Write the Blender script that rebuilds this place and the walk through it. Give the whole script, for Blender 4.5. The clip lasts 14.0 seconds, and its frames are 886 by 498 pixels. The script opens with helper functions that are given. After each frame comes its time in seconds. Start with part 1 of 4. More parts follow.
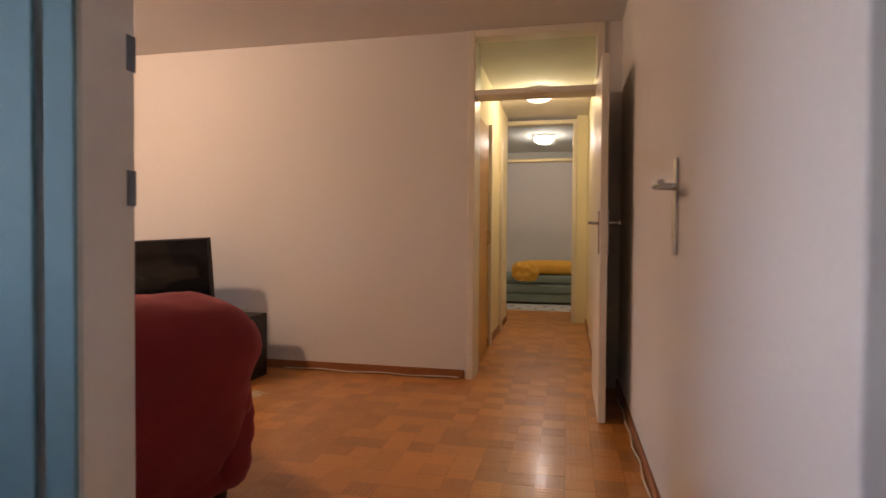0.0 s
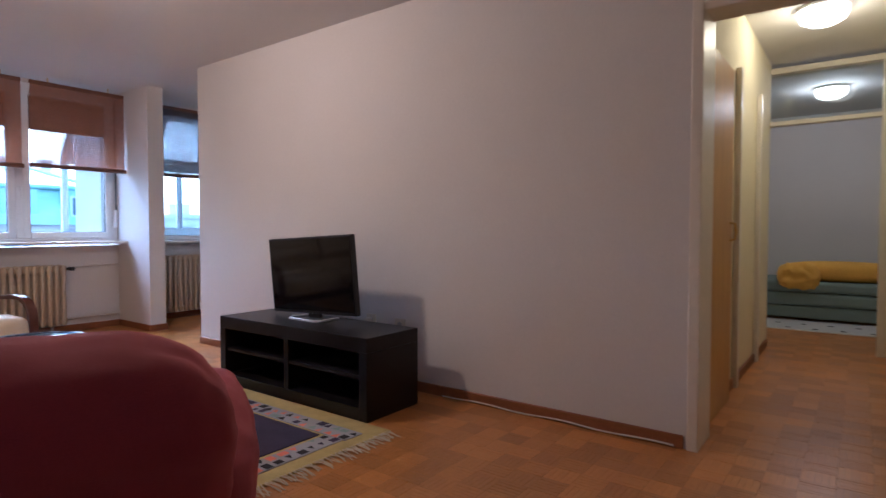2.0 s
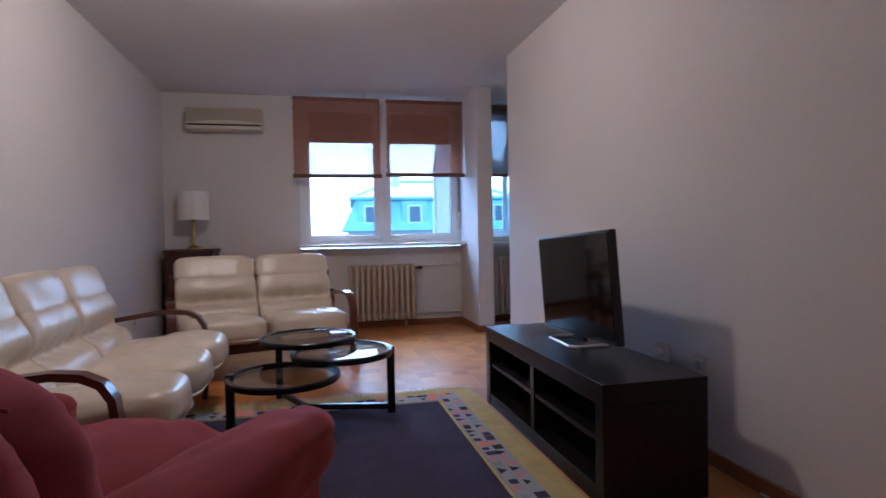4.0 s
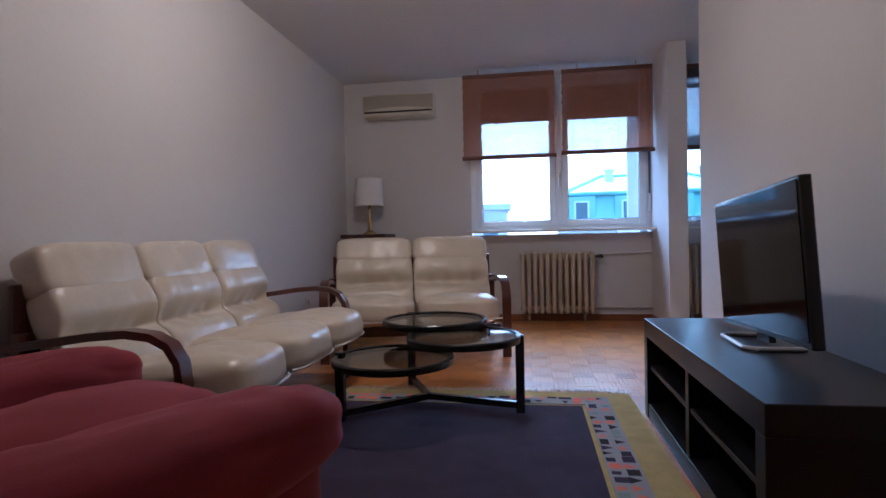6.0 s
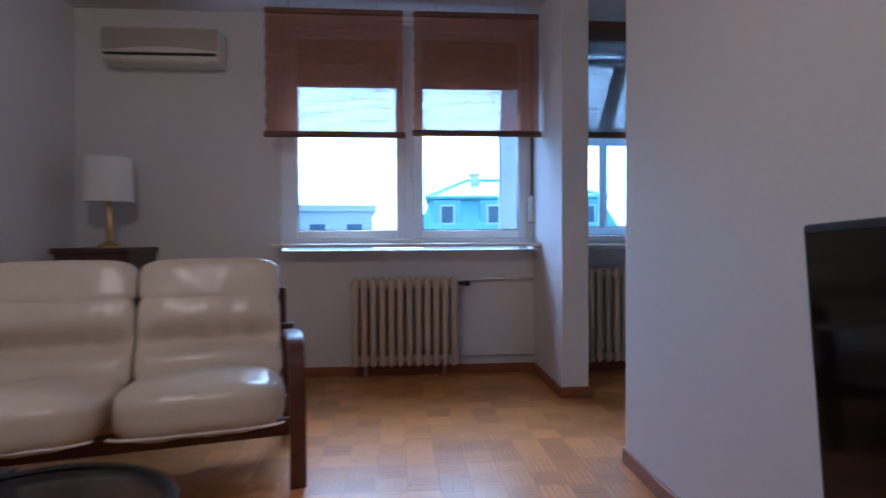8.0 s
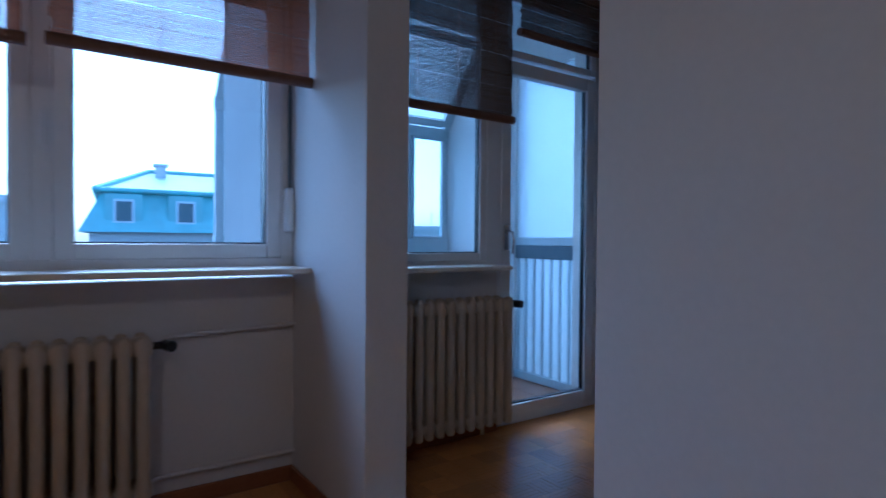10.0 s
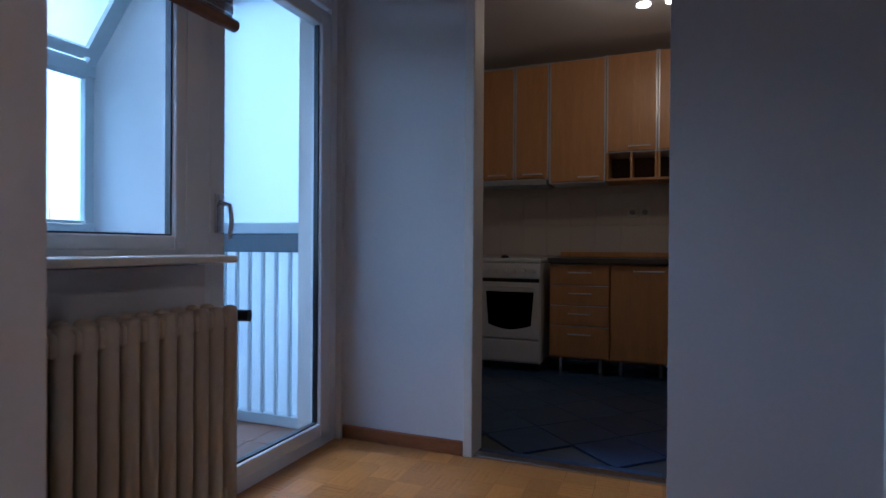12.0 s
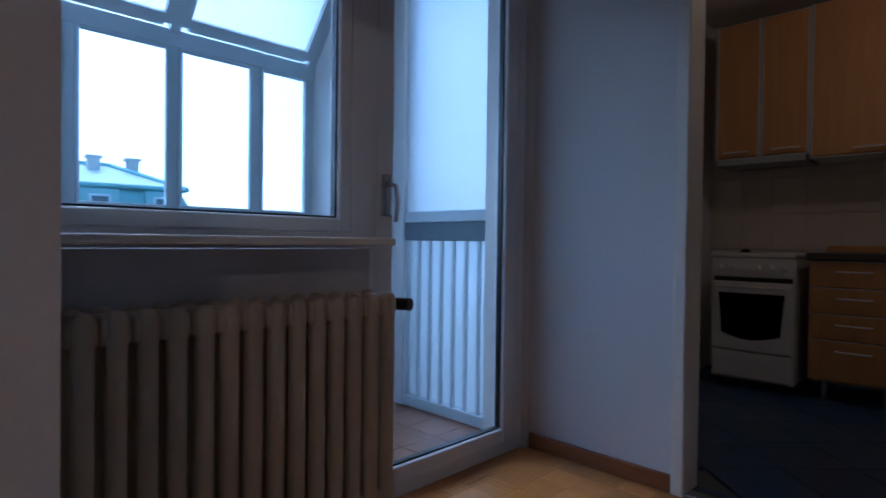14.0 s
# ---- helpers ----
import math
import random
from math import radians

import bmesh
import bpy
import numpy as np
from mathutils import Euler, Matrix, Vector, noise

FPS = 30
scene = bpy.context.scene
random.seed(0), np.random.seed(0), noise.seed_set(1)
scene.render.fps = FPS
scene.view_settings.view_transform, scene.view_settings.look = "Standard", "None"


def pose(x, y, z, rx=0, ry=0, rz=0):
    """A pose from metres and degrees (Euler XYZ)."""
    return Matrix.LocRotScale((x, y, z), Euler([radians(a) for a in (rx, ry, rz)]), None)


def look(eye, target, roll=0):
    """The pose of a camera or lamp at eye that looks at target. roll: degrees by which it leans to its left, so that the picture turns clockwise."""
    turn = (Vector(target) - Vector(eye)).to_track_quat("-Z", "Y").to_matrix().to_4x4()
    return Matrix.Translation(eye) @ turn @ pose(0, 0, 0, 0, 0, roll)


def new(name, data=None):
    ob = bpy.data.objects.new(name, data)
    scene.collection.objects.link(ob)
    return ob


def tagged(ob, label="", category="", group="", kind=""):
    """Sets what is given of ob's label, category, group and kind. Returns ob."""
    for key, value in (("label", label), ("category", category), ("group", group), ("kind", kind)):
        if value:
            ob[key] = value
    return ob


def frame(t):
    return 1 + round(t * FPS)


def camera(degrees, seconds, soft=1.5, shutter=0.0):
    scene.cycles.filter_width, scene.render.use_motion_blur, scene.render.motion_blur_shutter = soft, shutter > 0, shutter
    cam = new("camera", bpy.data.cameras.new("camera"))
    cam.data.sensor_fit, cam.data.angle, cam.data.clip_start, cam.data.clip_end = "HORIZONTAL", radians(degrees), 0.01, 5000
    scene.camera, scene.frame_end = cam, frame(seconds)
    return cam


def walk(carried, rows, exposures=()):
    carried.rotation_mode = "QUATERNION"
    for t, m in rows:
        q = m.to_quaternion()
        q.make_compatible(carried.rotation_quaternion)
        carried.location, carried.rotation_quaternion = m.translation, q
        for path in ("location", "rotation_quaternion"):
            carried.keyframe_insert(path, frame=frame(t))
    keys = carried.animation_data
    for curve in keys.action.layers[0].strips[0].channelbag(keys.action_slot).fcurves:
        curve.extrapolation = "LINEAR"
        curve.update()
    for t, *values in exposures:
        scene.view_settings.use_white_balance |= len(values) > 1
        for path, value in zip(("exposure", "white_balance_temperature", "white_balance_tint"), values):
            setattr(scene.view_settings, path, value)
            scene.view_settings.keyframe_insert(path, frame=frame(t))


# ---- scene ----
cam = camera(76.4, 14.0, shutter=0.4)
PATH = [
    (0, (0.371, 0.283, 1.018), (-0.06, 2.236, 0.978), 0.4),
    (0.5, (0.346, 0.567, 1.06), (-0.241, 2.478, 1.01), 0.4),
    (1, (0.385, 0.874, 1.072), (-0.468, 2.682, 1.015), 0.3),
    (1.5, (0.382, 1.146, 1.061), (-0.631, 2.87, 0.997), 0.2),
    (2, (0.311, 1.481, 1.035), (-0.882, 3.085, 0.967), 0.0),
    (2.5, (0.247, 1.822, 0.991), (-1.139, 3.261, 0.918), -0.1),
    (3, (0.149, 2.086, 1.002), (-1.512, 3.198, 0.932), -0.7),
    (3.5, (0.073, 2.382, 0.983), (-1.778, 3.137, 0.927), -0.7),
    (4, (0.013, 2.634, 1.0), (-1.934, 3.087, 0.949), -1.1),
    (4.2, (0.003, 2.707, 0.991), (-1.97, 3.032, 0.941), -1.3),
    (6.5, (-0.781, 3.133, 0.836), (-2.754, 2.804, 0.799), -1.1),
    (7, (-1.265, 3.143, 0.862), (-3.257, 2.967, 0.812), -0.9),
    (7.5, (-1.708, 3.185, 0.92), (-3.705, 3.086, 0.872), -0.9),
    (8, (-2.23, 3.316, 0.952), (-4.223, 3.477, 0.914), -0.3),
    (10.3, (-3.989, 3.479, 1.032), (-5.48, 4.811, 1.001), 0.9),
    (10.5, (-4.096, 3.52, 1.028), (-5.454, 4.988, 0.998), 1.2),
    (11, (-4.385, 3.667, 1.015), (-5.397, 5.392, 0.995), 0.7),
    (11.5, (-4.59, 3.781, 1.0), (-5.364, 5.62, 0.987), 0.7),
    (12, (-4.712, 3.933, 0.939), (-5.445, 5.793, 0.929), 0.4),
    (12.5, (-4.769, 4.158, 0.891), (-5.878, 5.822, 0.871), 0.2),
    (13, (-4.74, 4.293, 0.916), (-6.203, 5.656, 0.888), 0.4),
    (13.5, (-4.737, 4.295, 0.904), (-6.258, 5.593, 0.876), 0.5),
    (14, (-4.718, 4.293, 0.897), (-6.125, 5.715, 0.87), 0.7),
]
walk(cam, [(t, look(eye, target, roll)) for t, eye, target, roll in PATH],
     [(0.0, 3.4, 5850, 20), (0.5, 3.4, 4900, 18), (1.0, 3.25, 4580, 17), (2.0, 2.9, 4500, 17), (4.0, 2.52, 4220, 14), (6.5, 2.35, 4120, 12), (8.2, 2.05, 4020, 12),
      (10.3, 1.2, 3830, 8), (11.0, 1.3, 3800, 6), (11.5, 1.5, 3900, 10), (12.0, 1.6, 4250, 12), (12.5, 1.6, 4200, 12), (13.5, 1.2, 4150, 10), (14.0, 1.1, 4300, 14)])


# ---- light ----
world = bpy.data.worlds.new("sky")
scene.world = world
world.use_nodes = True
wn, wl = world.node_tree.nodes, world.node_tree.links
sky = wn.new("ShaderNodeTexSky")
sky.sky_type, sky.sun_disc = "NISHITA", False
sky.sun_elevation, sky.sun_rotation = radians(48), radians(270)
sky.dust_density, sky.air_density = 3.0, 1.0
haze = wn.new("ShaderNodeHueSaturation")
haze.inputs["Saturation"].default_value, haze.inputs["Value"].default_value = 0.72, 1.25
wl.new(sky.outputs[0], haze.inputs["Color"])
wl.new(haze.outputs[0], wn["Background"].inputs[0])
wn["Background"].inputs[1].default_value = 0.15
sun = new("sun", bpy.data.lights.new("sun", "SUN"))
sun.data.energy, sun.data.angle, sun.data.color = 0.5, radians(50), (1.0, 0.96, 0.9)
sun.matrix_world = look((-27, 4, 30), (0, 4, 0))


def bulb(x, y, z, watts, colour, radius=0.08):
    ob = new("bulb_light", bpy.data.lights.new("bulb_light", "POINT"))
    ob.data.energy, ob.data.color, ob.data.shadow_soft_size = watts, colour, radius
    ob.location = (x, y, z)
    return ob


WARM = (1.0, 0.64, 0.36)
bulb(-2.9, 2.55, 2.40, 8.0, WARM, 0.08)
bulb(0.08, 5.95, 2.41, 1.6, (1.0, 0.72, 0.32), 0.04)
bulb(0.03, 8.5, 2.41, 1.8, (1.0, 0.82, 0.6), 0.04)
bulb(-4.72, 7.3, 2.25, 1.5, (1.0, 0.62, 0.3), 0.04)


# ---- materials ----
def mat(name, colour, rough=0.6, grain=40, vary=0.08, bump=0.15, metal=0.0, stretch=(1, 1, 1), spots=2.5, coat=0.0, per=0.0, dist=0.002):
    m = bpy.data.materials.new(name)
    m.use_nodes = True
    n, l = m.node_tree.nodes, m.node_tree.links
    p = n["Principled BSDF"]
    tc = n.new("ShaderNodeTexCoord")
    mp = n.new("ShaderNodeMapping")
    mp.inputs["Scale"].default_value = stretch
    l.new(tc.outputs["Object"], mp.inputs[0])
    fine = n.new("ShaderNodeTexNoise")
    fine.inputs["Scale"].default_value, fine.inputs["Detail"].default_value = grain, 5
    big = n.new("ShaderNodeTexNoise")
    big.inputs["Scale"].default_value, big.inputs["Detail"].default_value = spots, 3
    l.new(mp.outputs[0], fine.inputs["Vector"])
    l.new(mp.outputs[0], big.inputs["Vector"])
    add = n.new("ShaderNodeMath")
    l.new(fine.outputs[0], add.inputs[0])
    l.new(big.outputs[0], add.inputs[1])
    last = add
    if per:
        isl = n.new("ShaderNodeNewGeometry")
        obi = n.new("ShaderNodeObjectInfo")
        a2, fr = n.new("ShaderNodeMath"), n.new("ShaderNodeMath")
        fr.operation = "FRACT"
        l.new(isl.outputs["Random Per Island"], a2.inputs[0])
        l.new(obi.outputs["Random"], a2.inputs[1])
        l.new(a2.outputs[0], fr.inputs[0])
        ma = n.new("ShaderNodeMath")
        ma.operation = "MULTIPLY_ADD"
        ma.inputs[1].default_value = per
        l.new(fr.outputs[0], ma.inputs[0])
        l.new(add.outputs[0], ma.inputs[2])
        last = ma
    mr = n.new("ShaderNodeMapRange")
    mr.inputs["From Min"].default_value, mr.inputs["From Max"].default_value = 0.6, 1.4 + per
    mr.inputs["To Min"].default_value, mr.inputs["To Max"].default_value = 1 - vary, 1 + vary
    l.new(last.outputs[0], mr.inputs[0])
    mul = n.new("ShaderNodeVectorMath")
    mul.operation = "SCALE"
    mul.inputs[0].default_value = colour
    l.new(mr.outputs[0], mul.inputs["Scale"])
    l.new(mul.outputs[0], p.inputs["Base Color"])
    p.inputs["Roughness"].default_value, p.inputs["Metallic"].default_value = rough, metal
    p.inputs["Coat Weight"].default_value = coat
    p.inputs["Coat Roughness"].default_value = 0.15
    if bump:
        b = n.new("ShaderNodeBump")
        b.inputs["Strength"].default_value, b.inputs["Distance"].default_value = bump, dist
        l.new(fine.outputs[0], b.inputs["Height"])
        l.new(b.outputs[0], p.inputs["Normal"])
    return m


def glass_mat(name, rough=0.0, colour=(1, 1, 1), clear=1.0):
    m = mat(name, colour, rough, 3, 0.0, 0)
    p = m.node_tree.nodes["Principled BSDF"]
    p.inputs["Transmission Weight"].default_value = clear
    p.inputs["IOR"].default_value = 1.45
    return m


def thin_glass(name, see=0.9, colour=(0.9, 0.95, 0.95)):
    """A pane with no refraction: clear with a gloss on it."""
    m = bpy.data.materials.new(name)
    m.use_nodes = True
    n, l = m.node_tree.nodes, m.node_tree.links
    n.remove(n["Principled BSDF"])
    tr, gl, mx = n.new("ShaderNodeBsdfTransparent"), n.new("ShaderNodeBsdfGlossy"), n.new("ShaderNodeMixShader")
    lw, pw, ma = n.new("ShaderNodeLayerWeight"), n.new("ShaderNodeMath"), n.new("ShaderNodeMath")
    pw.operation, ma.operation = "POWER", "MULTIPLY_ADD"
    pw.inputs[1].default_value, ma.inputs[1].default_value, ma.inputs[2].default_value = 4.0, 0.6, 0.03
    l.new(lw.outputs["Facing"], pw.inputs[0])
    l.new(pw.outputs[0], ma.inputs[0])
    tr.inputs[0].default_value = (*colour, 1)
    gl.inputs["Roughness"].default_value = 0.02
    l.new(ma.outputs[0], mx.inputs[0])
    l.new(tr.outputs[0], mx.inputs[1])
    l.new(gl.outputs[0], mx.inputs[2])
    l.new(mx.outputs[0], n["Material Output"].inputs[0])
    return m


def woven(name, colour, see):
    """Loose weave: thin reeds with gaps, light comes through."""
    m = bpy.data.materials.new(name)
    m.use_nodes = True
    n, l = m.node_tree.nodes, m.node_tree.links
    n.remove(n["Principled BSDF"])
    tc, wv, nz = n.new("ShaderNodeTexCoord"), n.new("ShaderNodeTexWave"), n.new("ShaderNodeTexNoise")
    wv.bands_direction = "Z"
    wv.inputs["Scale"].default_value, wv.inputs["Distortion"].default_value = 45, 2.0
    wv.inputs["Detail Scale"].default_value = 4
    mp = n.new("ShaderNodeMapping")
    mp.inputs["Scale"].default_value = (2, 2, 160)
    l.new(tc.outputs["Object"], mp.inputs[0])
    l.new(mp.outputs[0], nz.inputs["Vector"])
    nz.inputs["Scale"].default_value = 1
    l.new(tc.outputs["Object"], wv.inputs["Vector"])
    av = n.new("ShaderNodeMath")
    l.new(wv.outputs["Fac"], av.inputs[0])
    l.new(nz.outputs[0], av.inputs[1])
    mr = n.new("ShaderNodeMapRange")
    mr.inputs["From Min"].default_value, mr.inputs["From Max"].default_value = 0.55, 1.3
    mr.inputs["To Min"].default_value, mr.inputs["To Max"].default_value = max(see - 0.28, 0.02), see + 0.28
    l.new(av.outputs[0], mr.inputs[0])
    df, tl, tr = n.new("ShaderNodeBsdfDiffuse"), n.new("ShaderNodeBsdfTranslucent"), n.new("ShaderNodeBsdfTransparent")
    for q in (df, tl):
        q.inputs[0].default_value = (*colour, 1)
    m1, m2 = n.new("ShaderNodeMixShader"), n.new("ShaderNodeMixShader")
    m1.inputs[0].default_value = 0.35
    l.new(df.outputs[0], m1.inputs[1])
    l.new(tl.outputs[0], m1.inputs[2])
    l.new(mr.outputs[0], m2.inputs[0])
    l.new(m1.outputs[0], m2.inputs[1])
    l.new(tr.outputs[0], m2.inputs[2])
    l.new(m2.outputs[0], n["Material Output"].inputs[0])
    return m


def glow(name, colour, strength):
    m = mat(name, (0.9, 0.88, 0.82), 0.4, 10, 0.02, 0)
    p = m.node_tree.nodes["Principled BSDF"]
    p.inputs["Emission Color"].default_value = (*colour, 1)
    p.inputs["Emission Strength"].default_value = strength
    return m


M_WALL = mat("wall paint", (0.67, 0.645, 0.62), 0.85, 60, 0.035, 0.12, spots=1.2)
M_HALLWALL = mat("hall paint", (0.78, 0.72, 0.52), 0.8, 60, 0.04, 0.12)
M_LOGGIA = mat("white outdoor paint", (0.80, 0.80, 0.79), 0.85, 40, 0.05, 0.2, spots=1.5)
M_CEIL = mat("ceiling paint", (0.69, 0.67, 0.66), 0.9, 50, 0.03, 0.1, spots=1.0)
M_TRIM = mat("cream gloss paint", (0.74, 0.69, 0.6), 0.4, 25, 0.05, 0.1)
M_PVC = mat("white plastic frame", (0.78, 0.79, 0.8), 0.35, 30, 0.02, 0.03)
M_PARQ = mat("oak parquet", (0.51, 0.218, 0.046), 0.31, 40, 0.34, 0.1, coat=0.22, per=1.2, dist=0.0006)
M_JOINT = mat("floor joint", (0.24, 0.12, 0.045), 0.7)
M_SKIRT = mat("brown wood skirting", (0.25, 0.09, 0.026), 0.45, 12, 0.2, 0.1, stretch=(6, 6, 30))
M_BLACK = mat("black brown laminate", (0.008, 0.0065, 0.0065), 0.33, 40, 0.3, 0.08, stretch=(3, 30, 30))
M_BLACK.node_tree.nodes["Principled BSDF"].inputs["Specular IOR Level"].default_value = 0.3
M_GLOSSBLACK = mat("black screen", (0.004, 0.004, 0.005), 0.07, 10, 0.05, 0)
M_GLOSSBLACK.node_tree.nodes["Principled BSDF"].inputs["Specular IOR Level"].default_value = 0.3
M_PLASTIC = mat("black plastic", (0.012, 0.012, 0.013), 0.3, 60, 0.1, 0.05)
M_CHROME = mat("brushed steel", (0.62, 0.62, 0.63), 0.25, 80, 0.08, 0.05, metal=1.0)
M_SILVER = mat("silver plastic", (0.72, 0.72, 0.73), 0.35, 60, 0.05, 0.02, metal=0.3)
M_RED = mat("crimson velvet", (0.21, 0.016, 0.027), 0.85, 350, 0.2, 0.35, spots=4, dist=0.003)
M_RED.node_tree.nodes["Principled BSDF"].inputs["Sheen Weight"].default_value = 0.5
M_RED.node_tree.nodes["Principled BSDF"].inputs["Sheen Tint"].default_value = (0.9, 0.3, 0.3, 1)
M_LEATHER = mat("cream leather", (0.66, 0.585, 0.455), 0.3, 90, 0.07, 0.25, spots=5)
M_DARKWOOD = mat("dark stained bentwood", (0.085, 0.025, 0.014), 0.3, 14, 0.3, 0.08, stretch=(3, 3, 3), coat=0.3)
M_GLASS = thin_glass("clear pane")
M_TABLEGLASS = thin_glass("smoked table glass", colour=(0.72, 0.73, 0.73))
M_FROST = glass_mat("frosted pane", 0.6, (0.9, 0.95, 0.97), 0.6)
M_RIM = mat("black lacquered steel", (0.012, 0.012, 0.013), 0.25, 50, 0.1, 0.03)
M_RAD = mat("cream radiator enamel", (0.52, 0.425, 0.30), 0.42, 30, 0.07, 0.1)
M_BLIND = woven("brown reed blind", (0.42, 0.20, 0.115), 0.32)
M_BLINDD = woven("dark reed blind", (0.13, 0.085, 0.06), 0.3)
M_SHUTTER = mat("tan shutter slats", (0.30, 0.16, 0.10), 0.6, 30, 0.1)
M_BATTEN = mat("brown batten", (0.14, 0.06, 0.03), 0.5, 30, 0.2)
M_BEIGE = mat("beige plastic", (0.62, 0.57, 0.46), 0.45, 40, 0.03, 0.02)
M_ACPANEL = mat("grey-beige panel", (0.40, 0.35, 0.27), 0.45, 40, 0.04, 0.02)
M_BRASS = mat("brass", (0.6, 0.42, 0.16), 0.28, 40, 0.1, 0.03, metal=1.0)
M_SHADE = mat("white lampshade cloth", (0.78, 0.76, 0.72), 0.9, 200, 0.04, 0.3)
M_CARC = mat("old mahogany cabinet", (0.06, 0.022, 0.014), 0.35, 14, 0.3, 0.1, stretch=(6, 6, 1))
M_OCHRE = mat("ochre veneer", (0.52, 0.29, 0.06), 0.4, 14, 0.15, 0.05, stretch=(8, 8, 1))
M_BEECH = mat("beech veneer", (0.55, 0.29, 0.10), 0.42, 14, 0.14, 0.05, stretch=(10, 10, 1))
M_WHITE = mat("white enamel", (0.76, 0.76, 0.75), 0.25, 30, 0.03, 0.02)
M_TILE = mat("blue slate tile", (0.042, 0.085, 0.19), 0.33, 14, 0.35, 0.25, per=0.4, spots=5)
M_GROUT = mat("grey grout", (0.12, 0.13, 0.15), 0.9)
M_WTILE = mat("white wall tile", (0.62, 0.55, 0.47), 0.25, 20, 0.03, 0.03, per=0.3)
M_TOP = mat("dark worktop", (0.06, 0.055, 0.05), 0.35, 150, 0.4, 0.05)
M_YEL = mat("yellow wool", (0.50, 0.40, 0.14), 0.95, 220, 0.22, 0.8, spots=12, dist=0.006)
M_PURPLE = mat("purple wool", (0.040, 0.028, 0.062), 0.95, 220, 0.35, 0.8, spots=7, dist=0.006)
M_RUGW = mat("grey wool", (0.36, 0.36, 0.38), 0.95, 200, 0.2, 0.6)
M_RUGP = mat("pink wool", (0.74, 0.22, 0.14), 0.95, 200, 0.2, 0.6)
M_RUGB = mat("black wool", (0.02, 0.018, 0.022), 0.95, 200, 0.2, 0.6)
M_RUGG = mat("sage wool", (0.25, 0.33, 0.30), 0.95, 200, 0.2, 0.6)
M_FRINGE = mat("cream fringe", (0.55, 0.48, 0.36), 0.95, 200, 0.1, 0.3)
M_CABLE = mat("white cable", (0.7, 0.66, 0.58), 0.5)
M_CONC = mat("grey render", (0.34, 0.36, 0.37), 0.9, 30, 0.15, 0.4)
M_FACADE = mat("pale facade", (0.62, 0.6, 0.57), 0.9, 3, 0.12, 0.3, spots=0.3)
M_ROOF = mat("verdigris roof", (0.36, 0.56, 0.53), 0.6, 2, 0.2, 0.3, spots=0.3)
M_SLATE = mat("pale sheet roofing", (0.55, 0.58, 0.57), 0.6, 2, 0.12, 0.2, spots=0.3)
# blue-green stands for daylight on the entrance side, put into the colour
M_ENTRYDAY = mat("daylight-tinted entrance paint", (0.19, 0.34, 0.37), 0.7, 25, 0.06, 0.1)
M_DARKGLASS = mat("dark window glass", (0.10, 0.14, 0.16), 0.1, 1, 0.2, 0)
M_GROUND = mat("street asphalt", (0.06, 0.06, 0.06), 0.9, 3, 0.2, 0.2, spots=0.2)
M_SOFAGREEN = mat("grey green upholstery", (0.20, 0.25, 0.22), 0.9, 120, 0.1, 0.4)
M_YELLOWCLOTH = mat("yellow plush", (0.75, 0.42, 0.05), 0.95, 120, 0.2, 0.6)
M_GLOW = glow("lit glass shade", (1.0, 0.8, 0.5), 0.8)
M_GLOW2 = glow("lit spot lens", (1.0, 0.8, 0.5), 3)
M_TERRA = mat("brown balcony tile", (0.22, 0.11, 0.06), 0.4, 12, 0.2, 0.1, per=0.5)
M_BALC = mat("white painted steel", (0.55, 0.62, 0.66), 0.5, 20, 0.1, 0.1)
M_RAILDARK = mat("grey painted rail", (0.12, 0.15, 0.18), 0.5, 20, 0.1, 0.1)


# ---- mesh helpers ----
def B():
    return bmesh.new()


def box(bm, x0, y0, z0, x1, y1, z1, bevel=0.0, seg=2):
    """Adds a box; with bevel its edges are rounded."""
    r = bmesh.ops.create_cube(bm, size=1)
    for v in r["verts"]:
        v.co = Vector(((x0 + x1) / 2 + v.co.x * (x1 - x0), (y0 + y1) / 2 + v.co.y * (y1 - y0), (z0 + z1) / 2 + v.co.z * (z1 - z0)))
    if bevel:
        es = list({e for v in r["verts"] for e in v.link_edges})
        bmesh.ops.bevel(bm, geom=es, offset=bevel, segments=seg, affect="EDGES", profile=0.5)
    return bm


def cyl(bm, x, y, z0, z1, r0, r1=None, n=24):
    """Adds an upright cylinder or cone."""
    r = bmesh.ops.create_cone(bm, cap_ends=True, segments=n, radius1=r0, radius2=r0 if r1 is None else r1, depth=z1 - z0)
    bmesh.ops.translate(bm, verts=r["verts"], vec=(x, y, (z0 + z1) / 2))
    return bm


def tube(bm, pts, r, n=10):
    """Adds a round bar along points."""
    pts = [Vector(p) for p in pts]
    rings = []
    for i, p in enumerate(pts):
        d = (pts[min(i + 1, len(pts) - 1)] - pts[max(i - 1, 0)]).normalized()
        u = d.orthogonal().normalized() if not rings else (prev - d * prev.dot(d)).normalized()
        prev = u
        w = d.cross(u)
        rings.append([bm.verts.new(p + (u * math.cos(a) + w * math.sin(a)) * r) for a in [2 * math.pi * k / n for k in range(n)]])
    for a, b in zip(rings, rings[1:]):
        for k in range(n):
            bm.faces.new((a[k], a[(k + 1) % n], b[(k + 1) % n], b[k]))
    bm.faces.new(list(reversed(rings[0])))
    bm.faces.new(rings[-1])
    return bm


